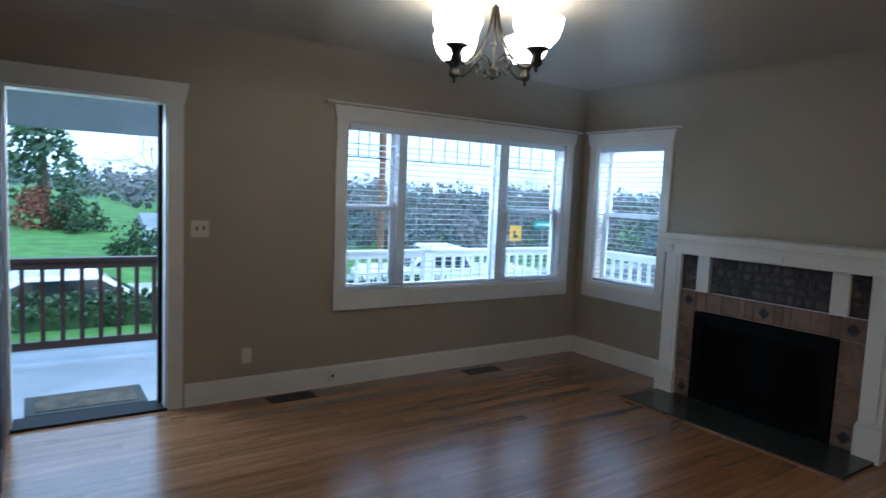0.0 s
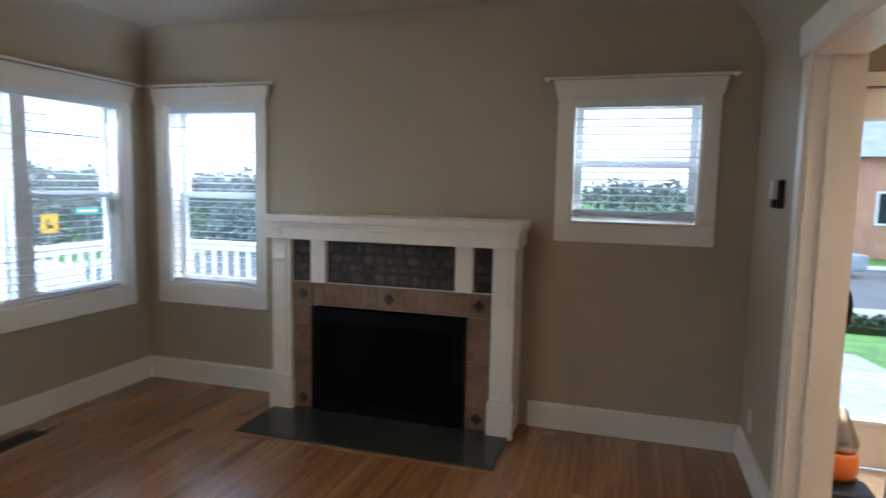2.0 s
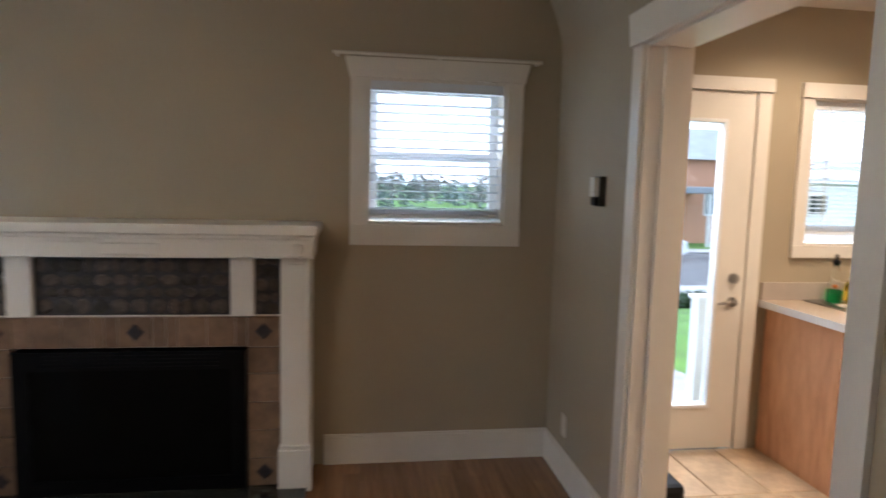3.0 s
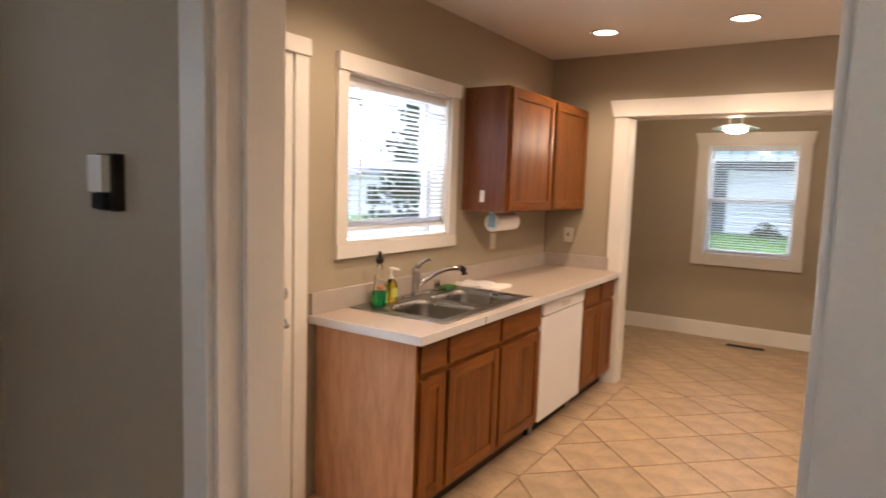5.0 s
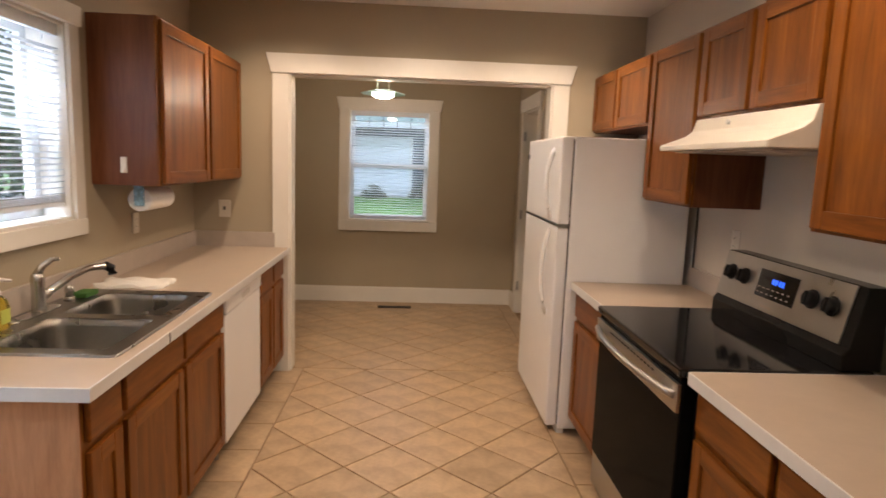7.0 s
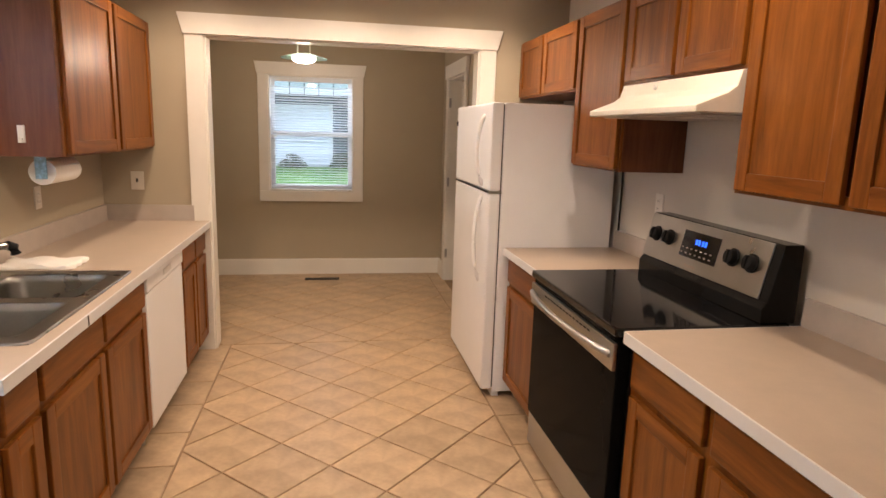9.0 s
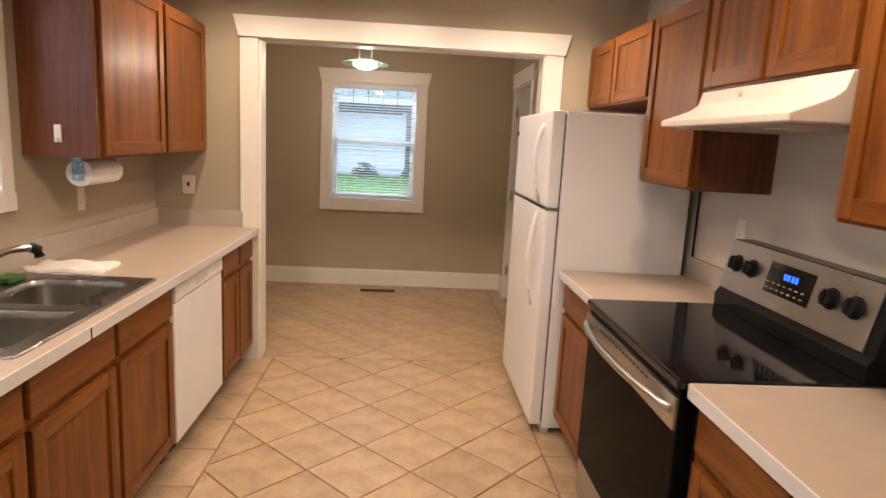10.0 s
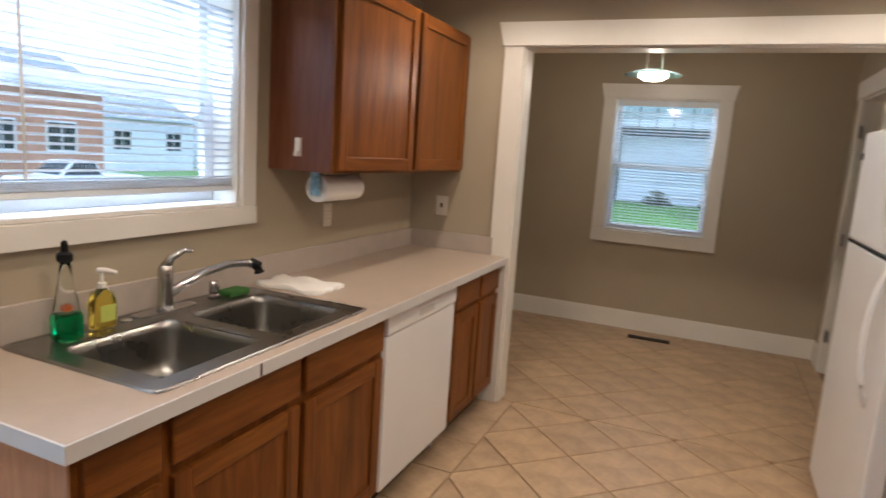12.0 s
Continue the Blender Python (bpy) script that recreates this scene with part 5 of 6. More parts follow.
# dining details
dv = thing("floor_vent_dining", (4.64, -4.72, 0.0005), "brown metal floor vent by the dining wall", "floor vent")
part("grille", boxes((4.47, 4.82, -4.765, -4.67, 0.0006, 0.005)), M_VENT, dv)
for k in range(12):
    part("louvre", boxes((4.485 + k * 0.0275, 4.497 + k * 0.0275, -4.757, -4.678, 0.005, 0.007)), M_BLACK, dv)
ws = thing("wall_bracket", (6.0, -4.55, 1.6), "small white wall bracket with two dark fasteners", "bracket")
part("plate", boxes((6.0, 6.0195, -4.60, -4.50, 1.45, 1.75)), M_TRIM, ws, bevel=0.003)
for z in (1.51, 1.70):
    part("fastener", tube(bmesh.new(), [(6.0, -4.55, z), (5.97, -4.55, z)], 0.014, 12), M_MATT, ws)

for f_, u_, z_ in outlet_n:
    outlet(f_, u_, z_, "pale wall outlet above the baseboard")

# ---------- outside ----------
def ground_z(x, y):
    """The lot: a raised lawn round the house, falling to the streets, rising behind."""
    e = max(0.0, x - 11.0) / 9.0
    n = max(0.0, y - 12.8) / 0.5
    f = min(1.0, max(e, n))
    f = f * f * (3 - 2 * f)
    z = -0.75 - 0.95 * f
    if y > 22:
        w = min(1.0, max(0.0, (12.0 - x) / 8.0))
        z += 0.045 * min(48.0, y - 22) * w
    if y < -5.5 and x < 12:
        z += min(1.0, (-5.5 - y) / 10.0) * 1.2
    return z


def ground_mesh():
    def axis(lo, hi):
        pts = [-900, -400, -200, -120, -80, -50]
        v = lo
        while v < hi:
            pts.append(v)
            v += 1.0 if -20 < v < 24 else 3.0
        return pts + [hi, 90, 140, 220, 420, 900]
    xs, ys = axis(-40, 60), axis(-40, 60)
    bm = bmesh.new()
    g = [[bm.verts.new((x, y, ground_z(x, y))) for y in ys] for x in xs]
    for i in range(len(xs) - 1):
        for j in range(len(ys) - 1):
            bm.faces.new((g[i][j], g[i + 1][j], g[i + 1][j + 1], g[i][j + 1]))
    return solid("ground", bm, M_GRASS, "green lawn sloping down to the streets", smooth=True)


ground_mesh()
RZ = -1.68
solid("road", boxes((-60, 90, 13.6, 20.5, RZ - 0.4, RZ), (21.5, 31.8, -60, 13.6, RZ - 0.4, RZ)), M_ROAD, "worn grey asphalt street")
solid("pavement", boxes((-60, 19.7, 12.9, 13.6, RZ - 0.4, RZ + 0.09), (19.7, 21.5, -60, 13.6, RZ - 0.4, RZ + 0.09), (-60, 90, 20.5, 22.0, RZ - 0.4, RZ + 0.09), (31.8, 33.4, -60, 13.6, RZ - 0.4, RZ + 0.09)), M_PAVE, "pale concrete pavement beside the street")

# porch
solid("porch_floor", boxes((-1.2, 7.95, 5.785, 7.85, -0.72, -0.05), (6.225, 7.95, 2.2, 5.785, -0.72, -0.05)), M_CONC, "grey painted concrete porch floor")
solid("porch_edge", boxes((-1.2, 7.95, 7.85, 7.95, -0.72, -0.048)), M_PAVE, "pale concrete porch edge")
pr = thing("porch_roof", (1.0, 7.4, 2.4), "blue-grey painted porch beam and soffit", "porch roof", "", "structure")
part("beam", boxes((-1.2, 2.75, 7.32, 7.48, 1.99, 2.42)), M_FASCIA, pr)
part("soffit", boxes((-1.2, 2.75, 5.785, 7.9, 2.42, 2.47)), M_FASCIA, pr)
part("post", boxes((2.62, 2.75, 7.33, 7.47, -0.05, 1.99)), M_DECKW, pr)
part("roof_slab", boxes((-1.3, 2.85, 5.785, 8.1, 2.47, 2.6)), M_ROOF, pr)


def railing(name, face, u0, u1, z0, top, step, mat, label, posts):
    root = thing(name, face.p((u0 + u1) / 2, 0, z0), label, "railing", "porch railings")
    part("top_rail", face.fb(u0, u1, -0.05, 0.05, top - 0.035, top), mat, root, bevel=0.006)
    part("upper_rail", face.fb(u0, u1, -0.02, 0.02, top - 0.10, top - 0.036), mat, root)
    part("bottom_rail", face.fb(u0, u1, -0.02, 0.02, z0 + 0.13, z0 + 0.20), mat, root)
    for u in posts:
        part("newel", face.fb(u - 0.05, u + 0.05, -0.05, 0.05, z0, top + 0.04), mat, root, bevel=0.004)
    u, me = u0 + step, None
    while u < u1 - 0.03:
        if me is None:
            b = part("baluster", face.fb(u - 0.018, u + 0.018, -0.018, 0.018, z0 + 0.20, top - 0.10), mat, root)
            me, uf = b.data, u
        else:
            b = new("baluster", me)
            b.parent = root
            b.location = face.p(u - uf, 0, 0) - face.p(0, 0, 0)
        u += step
    return root


railing("porch_railing", Face("y", 7.4, 1), -1.1, 2.62, -0.05, 0.88, 0.147, M_RAILDK, "dark stained wooden porch railing", [-1.1])
railing("porch_railing", Face("y", 7.4, 1), 2.76, 7.85, -0.05, 0.90, 0.147, M_DECKW, "white painted wooden porch railing", [5.3, 7.85])
railing("porch_railing", Face("x", 7.85, 1), 2.3, 7.3, -0.05, 0.90, 0.147, M_DECKW, "white painted wooden side porch railing", [2.3, 4.8])
mt = thing("door_mat", (1.65, 6.22, -0.05), "worn brown coir mat with dark border on the porch", "door mat")
part("border", boxes((1.27, 2.03, 5.99, 6.42, -0.0495, -0.036)), M_MATE, mt, bevel=0.004)
part("mat_face", boxes((1.33, 1.97, 6.04, 6.37, -0.0358, -0.03)), M_MAT, mt, bevel=0.003)

# back step and walk
bs = thing("back_walk", (7.4, 0.65, -0.1), "grey weathered plank walk outside the kitchen door", "deck", "", "structure")
for k in range(32):
    x = 6.24 + k * 0.145
    part("plank", boxes((x, x + 0.138, 0.06 if k < 5 else -0.75, 1.45, -0.12 - 0.012 * k, -0.085 - 0.012 * k)), M_DECK, bs)
wp = thing("walk_post", (6.75, 0.0, -0.3), "white painted rail post beside the plank walk", "post")
part("post", boxes((6.70, 6.80, -0.05, 0.05, -0.75, 0.78)), M_DECKW, wp, bevel=0.004)
part("cap", boxes((6.685, 6.815, -0.065, 0.065, 0.78, 0.81)), M_DECKW, wp, bevel=0.004)


# vegetation
def clump(bm, c, r, rng, sq=0.8, n=14):
    """A handful of small leaf blades about a middle."""
    for _ in range(n):
        d = Vector((rng.gauss(0, 1), rng.gauss(0, 1), rng.gauss(0, 1))).normalized()
        p = Vector(c) + Vector((d.x * r, d.y * r, d.z * r * sq)) * rng.uniform(0.55, 1.0)
        s = r * rng.uniform(0.22, 0.42)
        u = Vector((rng.gauss(0, 1), rng.gauss(0, 1), rng.gauss(0, 1))).normalized() * s
        v = u.cross(Vector((rng.gauss(0, 1), rng.gauss(0, 1), rng.gauss(0, 1)))).normalized() * s * 0.7
        q = [bm.verts.new(p + a) for a in (u, v, -u, -v)]
        bm.faces.new(q)


def bush(x, y, r, mat, label, seed, h=0.8):
    rng = random.Random(seed)
    z = ground_z(x, y)
    root = thing("round_bush", (x, y, z), label, "bush", "garden bushes")
    bm = bmesh.new()
    for _ in range(90):
        a, b = rng.uniform(0, 2 * math.pi), rng.uniform(0.05, 1.0)
        rr = r * math.sqrt(rng.random())
        clump(bm, (x + rr * math.cos(a), y + rr * math.sin(a), z + h * r * 2 * b * math.sqrt(max(0.05, 1 - (rr / r) ** 2)) * 0.9), r * 0.22, rng)
    part("foliage", bm, mat, root)
    part("stem", tube(bmesh.new(), [(x, y, z - 0.1), (x, y, z + r)], [0.06, 0.03], 8), M_BARK, root)


def hedge(x0, x1, y0, y1, h, seed, label):
    rng = random.Random(seed)
    bm = bmesh.new()
    for _ in range(int((x1 - x0 + 1) * (y1 - y0 + 1) * 55)):
        x, y = rng.uniform(x0, x1), rng.uniform(y0, y1)
        clump(bm, (x, y, ground_z(x, y) + rng.uniform(0.0, h)), 0.16, rng, 0.8, 10)
    box(bm, x0 + 0.1, x1 - 0.1, y0 + 0.1, y1 - 0.1, ground_z(x0, y0) - 0.2, ground_z(x1, y1) + h * 0.7)
    ob = single("low_hedge", bm, M_HEDGE, label, "hedge")
    return ob


hedge(-3.5, 9.0, 12.0, 12.6, 0.46, 4, "clipped low green hedge at the lawn edge")
hedge(17.4, 18.4, -9.0, 4.0, 0.35, 6, "low green hedge along the side street")


def branchy(bm, p, d, length, rad, depth, rng):
    q = p + d * length
    mid = (p + q) / 2 + Vector((rng.gauss(0, 0.06), rng.gauss(0, 0.06), rng.gauss(0, 0.04))) * length
    tube(bm, [p, mid, q], [rad, rad * 0.85, rad * 0.65], 5 if depth < 3 else 4, False)
    if depth <= 0:
        return
    for _ in range(rng.choice((2, 3, 3))):
        nd = (d + Vector((rng.gauss(0, 0.5), rng.gauss(0, 0.5), rng.gauss(0.05, 0.35)))).normalized()
        branchy(bm, mid.lerp(q, rng.uniform(0.4, 1.0)), nd, length * rng.uniform(0.6, 0.85), rad * 0.55, depth - 1, rng)


def bare_tree(x, y, h, label, seed, depth=5, trunk=0.12):
    rng = random.Random(seed)
    z = ground_z(x, y)
    root = thing("bare_tree", (x, y, z), label, "tree", "street trees")
    part("trunk", tube(bmesh.new(), [(x, y, z - 0.2), (x + 0.05, y, z + h * 0.15), (x, y + 0.05, z + h * 0.3)], [trunk, trunk * 0.8, trunk * 0.65], 9), M_BARK, root, smooth=True)
    bm = bmesh.new()
    for _ in range(5):
        d = Vector((rng.gauss(0, 0.6), rng.gauss(0, 0.6), 0.8)).normalized()
        branchy(bm, Vector((x, y, z + h * rng.uniform(0.2, 0.3))), d, h * 0.28, trunk * 0.5, depth, rng)
    part("crown", bm, M_TWIG, root, "leafless pale grey-brown twigs")


def conifer(x, y, h, r, label, seed):
    rng = random.Random(seed)
    z = ground_z(x, y)
    root = thing("conifer", (x, y, z), label, "tree", "dark conifers")
    part("trunk", tube(bmesh.new(), [(x, y, z - 0.2), (x, y, z + h * 0.95)], [r * 0.12, 0.03], 8), M_BARK, root)
    bm = bmesh.new()
    for k in range(260):
        f = rng.random() ** 0.8
        zz = z + h * (0.12 + 0.86 * f)
        rr = r * (1 - f) ** 0.9 * rng.uniform(0.35, 1.0) + 0.05
        a = rng.uniform(0, 2 * math.pi)
        clump(bm, (x + rr * math.cos(a), y + rr * math.sin(a), zz - rr * 0.25), 0.16 * r + 0.1, rng, 0.5, 9)
    part("crown", bm, M_CONIF, root, "dense dark green needles with gaps")


bush(3.2, 36.5, 1.35, M_HEDGE, "rounded green garden bush on the rising far lawn", 11)
bush(1.7, 38.0, 1.45, M_RUST, "russet winter shrub on the far lawn", 12)
bush(4.75, 28, 1.0, M_HEDGE, "low rounded green bush near the street", 13)
bush(33.6, -13.0, 1.5, M_HEDGE, "rounded evergreen bush before the terracotta house", 14)
conifer(1.9, 47, 8.5, 3.2, "tall spreading dark conifer across the street", 21)
conifer(9.3, 41, 5.0, 1.9, "dark conifer beside the white shed", 22)
conifer(-2.5, 52, 10, 3.6, "tall dark conifer across the street", 23)
bare_tree(7.6, 25.5, 7.5, "wide bare tree with pale drooping branches", 31, depth=4, trunk=0.16)
bare_tree(10.5, 36, 8, "wide bare tree with pale branches", 32, depth=4)
bare_tree(22.0, 27, 5.5, "leafless roadside tree with fine twigs", 33)
bare_tree(26.5, 28, 5.0, "leafless roadside tree with fine twigs", 34)
bare_tree(17, 30, 4.5, "leafless roadside tree with fine twigs", 35)
conifer(15.2, -22.8, 7.5, 3.2, "broad dark evergreen beside the side street", 36)
conifer(18.2, -18.9, 8.0, 3.5, "broad dark evergreen beside the side street", 37)


def far_woods():
    rng = random.Random(9)
    bm, bt = bmesh.new(), bmesh.new()
    for n_ in range(2300):
        a = radians(rng.uniform(-20, 115))
        d = rng.uniform(38, 150) if n_ < 1500 else rng.uniform(25, 42)
        x, y = 3 + d * math.cos(a), 3 + d * math.sin(a)
        if y < 23 and x < 27 or (x < 15 and d < 62) or (x > 24 and y < 14 and d < 75):
            continue
        top = 1.55 + d * rng.choice((0.0, 0.008, 0.012, 0.018, 0.022)) * rng.uniform(0.6, 1.3)
        if n_ >= 1500:
            top = rng.uniform(-0.6, 1.2)
        h = max(1.5, top + 1.7)
        if rng.random() < 0.45:
            for k in range(6):
                f = k / 6
                clump(bm, (x, y, -1.7 + h * (0.15 + 0.85 * f)), (1 - f) * h * 0.22 + 0.25, rng, 0.7, 9)
        else:
            for k in range(6):
                clump(bt, (x + rng.gauss(0, h * 0.14), y + rng.gauss(0, h * 0.14), -1.7 + h * rng.uniform(0.25, 0.85)), h * 0.2, rng, 0.9, 9)
    ob = single("far_woods", bm, M_WOODS, "distant green woods beyond the street, haze in the colour", "trees", base=(40, 60, RZ))
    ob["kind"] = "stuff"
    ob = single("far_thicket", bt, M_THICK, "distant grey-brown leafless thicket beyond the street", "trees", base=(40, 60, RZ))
    ob["kind"] = "stuff"


far_woods()


# vehicles: L along the length, built along +x, then turned
def vehicle(name, place, turn, prof, cab, paint, label, L, W):
    root = thing(name, (0, 0, 0), label, "vehicle", "parked vehicles")

    def hull(points, w0, w1, zsplit):
        bm = bmesh.new()
        a = [bm.verts.new((x, -(w0 if z < zsplit else w1), z)) for x, z in points]
        b = [bm.verts.new((x, (w0 if z < zsplit else w1), z)) for x, z in points]
        bm.faces.new(a)
        bm.faces.new(b[::-1])
        for i in range(len(a)):
            j = (i + 1) % len(a)
            bm.faces.new((a[i], b[i], b[j], a[j]))
        return bm

    body = part("body", hull(prof, W / 2, W / 2 - 0.04, 0.8), paint, root, bevel=0.05)
    part("cabin", hull(cab, W / 2 - 0.06, W / 2 - 0.2, cab[0][1] + 0.05), paint, root, bevel=0.05)
    cx0, cx1 = cab[0][0], cab[-1][0]
    zc0, zc1 = cab[0][1] + 0.06, max(z for _, z in cab) - 0.08
    tx0, tx1 = cab[1][0], cab[-2][0]
    for s in (-1, 1):
        bm = bmesh.new()
        y0, y1 = s * (W / 2 - 0.085), s * (W / 2 - 0.175)
        vs = [bm.verts.new(p) for p in ((cx0 + 0.18 * (1 if cx1 > cx0 else -1), y0 + s * 0.02, zc0), (tx0 + 0.05, y1 + s * 0.02, zc1), (tx1 - 0.05, y1 + s * 0.02, zc1), (cx1 - 0.18, y0 + s * 0.02, zc0))]
        bm.faces.new(vs)
        bmesh.ops.solidify(bm, geom=bm.faces[:], thickness=0.01)
        part("side_window", bm, M_CARGL, root)
    for i, (xa, xb) in enumerate(((cx0, tx0), (tx1, cx1))):
        bm = bmesh.new()
        off = -0.012 if i == 0 else 0.012
        vs = [bm.verts.new(p) for p in ((xa * 0.92 + xb * 0.08 + off, -(W / 2 - 0.16), zc0), (xa * 0.92 + xb * 0.08 + off, W / 2 - 0.16, zc0), (xa * 0.1 + xb * 0.9 + off, W / 2 - 0.24, zc1), (xa * 0.1 + xb * 0.9 + off, -(W / 2 - 0.24), zc1))]
        if i:
            vs = [bm.verts.new(p) for p in ((xb * 0.92 + xa * 0.08 + off, -(W / 2 - 0.16), zc0), (xb * 0.92 + xa * 0.08 + off, W / 2 - 0.16, zc0), (xb * 0.1 + xa * 0.9 + off, W / 2 - 0.24, zc1), (xb * 0.1 + xa * 0.9 + off, -(W / 2 - 0.24), zc1))]
        bm.faces.new(vs)
        bmesh.ops.solidify(bm, geom=bm.faces[:], thickness=0.01)
        part("windscreen", bm, M_CARGL, root)
    for x in (L * 0.19, L * 0.80):
        for s in (-1, 1):
            w = part("wheel", tube(bmesh.new(), [(x, s * (W / 2 - 0.2), 0.33), (x, s * (W / 2 + 0.01), 0.33)], 0.33, 20), M_TYRE, root)
            part("rim", tube(bmesh.new(), [(x, s * (W / 2 + 0.011), 0.33), (x, s * (W / 2 + 0.02), 0.33)], [0.21, 0.17], 16), M_CHROME, w)
    for s in (-1, 1):
        part("headlight", boxes((-0.03, 0.03, s * (W / 2 - 0.3) - 0.14, s * (W / 2 - 0.3) + 0.14, 0.62, 0.76)), M_CLRP, root)
        part("tail_light", boxes((L - 0.03, L + 0.02, s * (W / 2 - 0.2) - 0.1, s * (W / 2 - 0.2) + 0.1, 0.68, 0.85)), M_ORANGE, root)
    root.matrix_world = pose(place[0], place[1], place[2], 0, 0, turn)
    return root


SEDAN = [(0, 0.35), (0, 0.70), (0.25, 0.82), (1.2, 0.92), (3.7, 0.95), (4.5, 0.9), (4.55, 0.4), (4.3, 0.25), (0.3, 0.25)]
SEDAN_CAB = [(1.1, 0.9), (1.9, 1.42), (3.2, 1.43), (4.1, 0.92)]
PICK = [(0, 0.4), (0, 0.9), (0.2, 1.05), (1.5, 1.12), (3.4, 1.12), (5.3, 1.12), (5.35, 0.5), (5.1, 0.3), (0.3, 0.3)]
PICK_CAB = [(1.3, 1.1), (1.95, 1.72), (3.0, 1.74), (3.35, 1.1)]
vehicle("parked_car", (4.3, 15.2, RZ), 183, SEDAN, SEDAN_CAB, M_CARW, "white saloon car parked behind the hedge", 4.5, 1.75)
vehicle("parked_car", (-3.4, 15.3, RZ), 183, SEDAN, SEDAN_CAB, M_CARG, "grey saloon car parked along the street", 4.5, 1.75)
vehicle("pickup_truck", (9.0, 17.0, RZ), -15, PICK, PICK_CAB, M_CARW, "white pickup truck parked on the front street", 5.3, 1.85)
vehicle("parked_car", (29.8, -8.1, RZ), -90, SEDAN, SEDAN_CAB, M_CARW, "white car parked before the terracotta house", 4.5, 1.75)
vehicle("parked_car", (30.0, -2.2, RZ), -90, SEDAN, SEDAN_CAB, M_CARG, "grey car parked on the side street", 4.5, 1.75)
vehicle("pickup_truck", (29.4, -14.6, RZ), -90, PICK, PICK_CAB, M_CARW, "white pickup truck parked on the side street", 5.3, 1.85)


# houses
def house(x0, x1, y0, y1, z0, eave, ridge, along, mat, roof, label, wins, over=0.5):
    root = thing("house", ((x0 + x1) / 2, (y0 + y1) / 2, z0), label, "house", "neighbouring houses")
    part("wall", boxes((x0, x1, y0, y1, z0 - 0.5, eave)), mat, root)
    bm = bmesh.new()
    if along == "y":
        m = (x0 + x1) / 2
        rows = [[(x0 - over, y, eave - 0.1), (m, y, ridge), (x1 + over, y, eave - 0.1)] for y in (y0 - over, y1 + over)]
    else:
        m = (y0 + y1) / 2
        rows = [[(x, y0 - over, eave - 0.1), (x, m, ridge), (x, y1 + over, eave - 0.1)] for x in (x0 - over, x1 + over)]
    a, b = [[bm.verts.new(p) for p in r] for r in rows]
    bm.faces.new(a)
    bm.faces.new(b[::-1])
    for i in range(3):
        j = (i + 1) % 3
        bm.faces.new((a[i], b[i], b[j], a[j]))
    part("roof", bm, roof, root)
    for face, u0, u1, za, zb in wins:
        w = part("window", face.fb(u0, u1, 0.001, 0.04, za, zb), M_CARGL, root)
        bmf = bmesh.new()
        for r in ((u0 - 0.1, u0, za - 0.1, zb + 0.1), (u1, u1 + 0.1, za - 0.1, zb + 0.1), (u0, u1, zb, zb + 0.1), (u0, u1, za - 0.1, za)):
            face.box(bmf, r[0], r[1], 0.001, 0.07, r[2], r[3])
        part("frame", bmf, M_DECKW, w)
        part("mullion", face.fb((u0 + u1) / 2 - 0.03, (u0 + u1) / 2 + 0.03, 0.041, 0.06, za, zb), M_DECKW, w)
    return root


HW = Face("x", 38.0, -1)
house(38, 47, -25.2, -8.0, -1.7, 3.5, 5.7, "y", M_BRICKO, M_ROOF, "terracotta house with grey shingle roof", [(HW, -11.2, -9.8, 0.1, 1.6), (HW, -23.4, -21.8, 0.1, 1.6), (HW, -20.0, -18.8, 0.1, 1.6)])
pb = thing("porch_hood", (37.0, -15.5, 1.4), "grey shingled hood over the house entrance", "porch roof")
part("hood", boxes((35.6, 37.99, -18.0, -12.8, 1.35, 1.75)), M_ROOF, pb, bevel=0.08)
for y_ in (-17.8, -13.1):
    part("post", boxes((35.7, 35.84, y_, y_ + 0.14, -1.75, 1.35)), M_DECKW, pb)
HG, HB = Face("x", 47.0, -1), Face("x", 45.0, -1)
house(47, 55, -41.0, -30.5, -1.7, 2.4, 4.4, "y", M_SIDING, M_ROOF, "pale blue-grey house with low roof across the side street", [(HG, -39.5, -38.0, -0.1, 1.4), (HG, -34.5, -33.0, -0.1, 1.4)])
house(45, 53, -57.0, -44.0, -1.7, 2.3, 4.1, "x", M_SIDING, M_ROOF, "pale grey gabled house along the side street", [(HB, -54.5, -53.0, -0.1, 1.4), (HB, -48.0, -46.5, -0.1, 1.4)])
HN = Face("y", 30.6, -1)
house(5.7, 10.2, 30.6, 34, -1.6, -0.45, 0.1, "x", M_SIDING, M_ROOF, "low white shed with a shallow roof behind the far lawn", [(HN, 7.6, 8.6, -1.3, -0.7)], 0.3)

# neighbour behind the dining room: lap siding board by board
nb = thing("neighbour_house", (4.5, -17.0, 0.3), "white lap-sided neighbour house with grey-green roof", "house", "neighbouring houses")
# dark blue-grey puts the recess shade either side of the bay into the colour
part("wall", boxes((0.0, 9.2, -24, -17.0, -0.6, 2.75)), plain("neighbour_wall_shade_blue_grey", (0.12, 0.155, 0.19), 0.7, var=0.12, scale=1.5), nb, "blue-grey wall with recess shade in its colour")
part("end_wall", boxes((4.62, 6.62, -17.0, -16.9, -0.2, 2.2)), M_SIDING, nb, "white lap-sided bay")
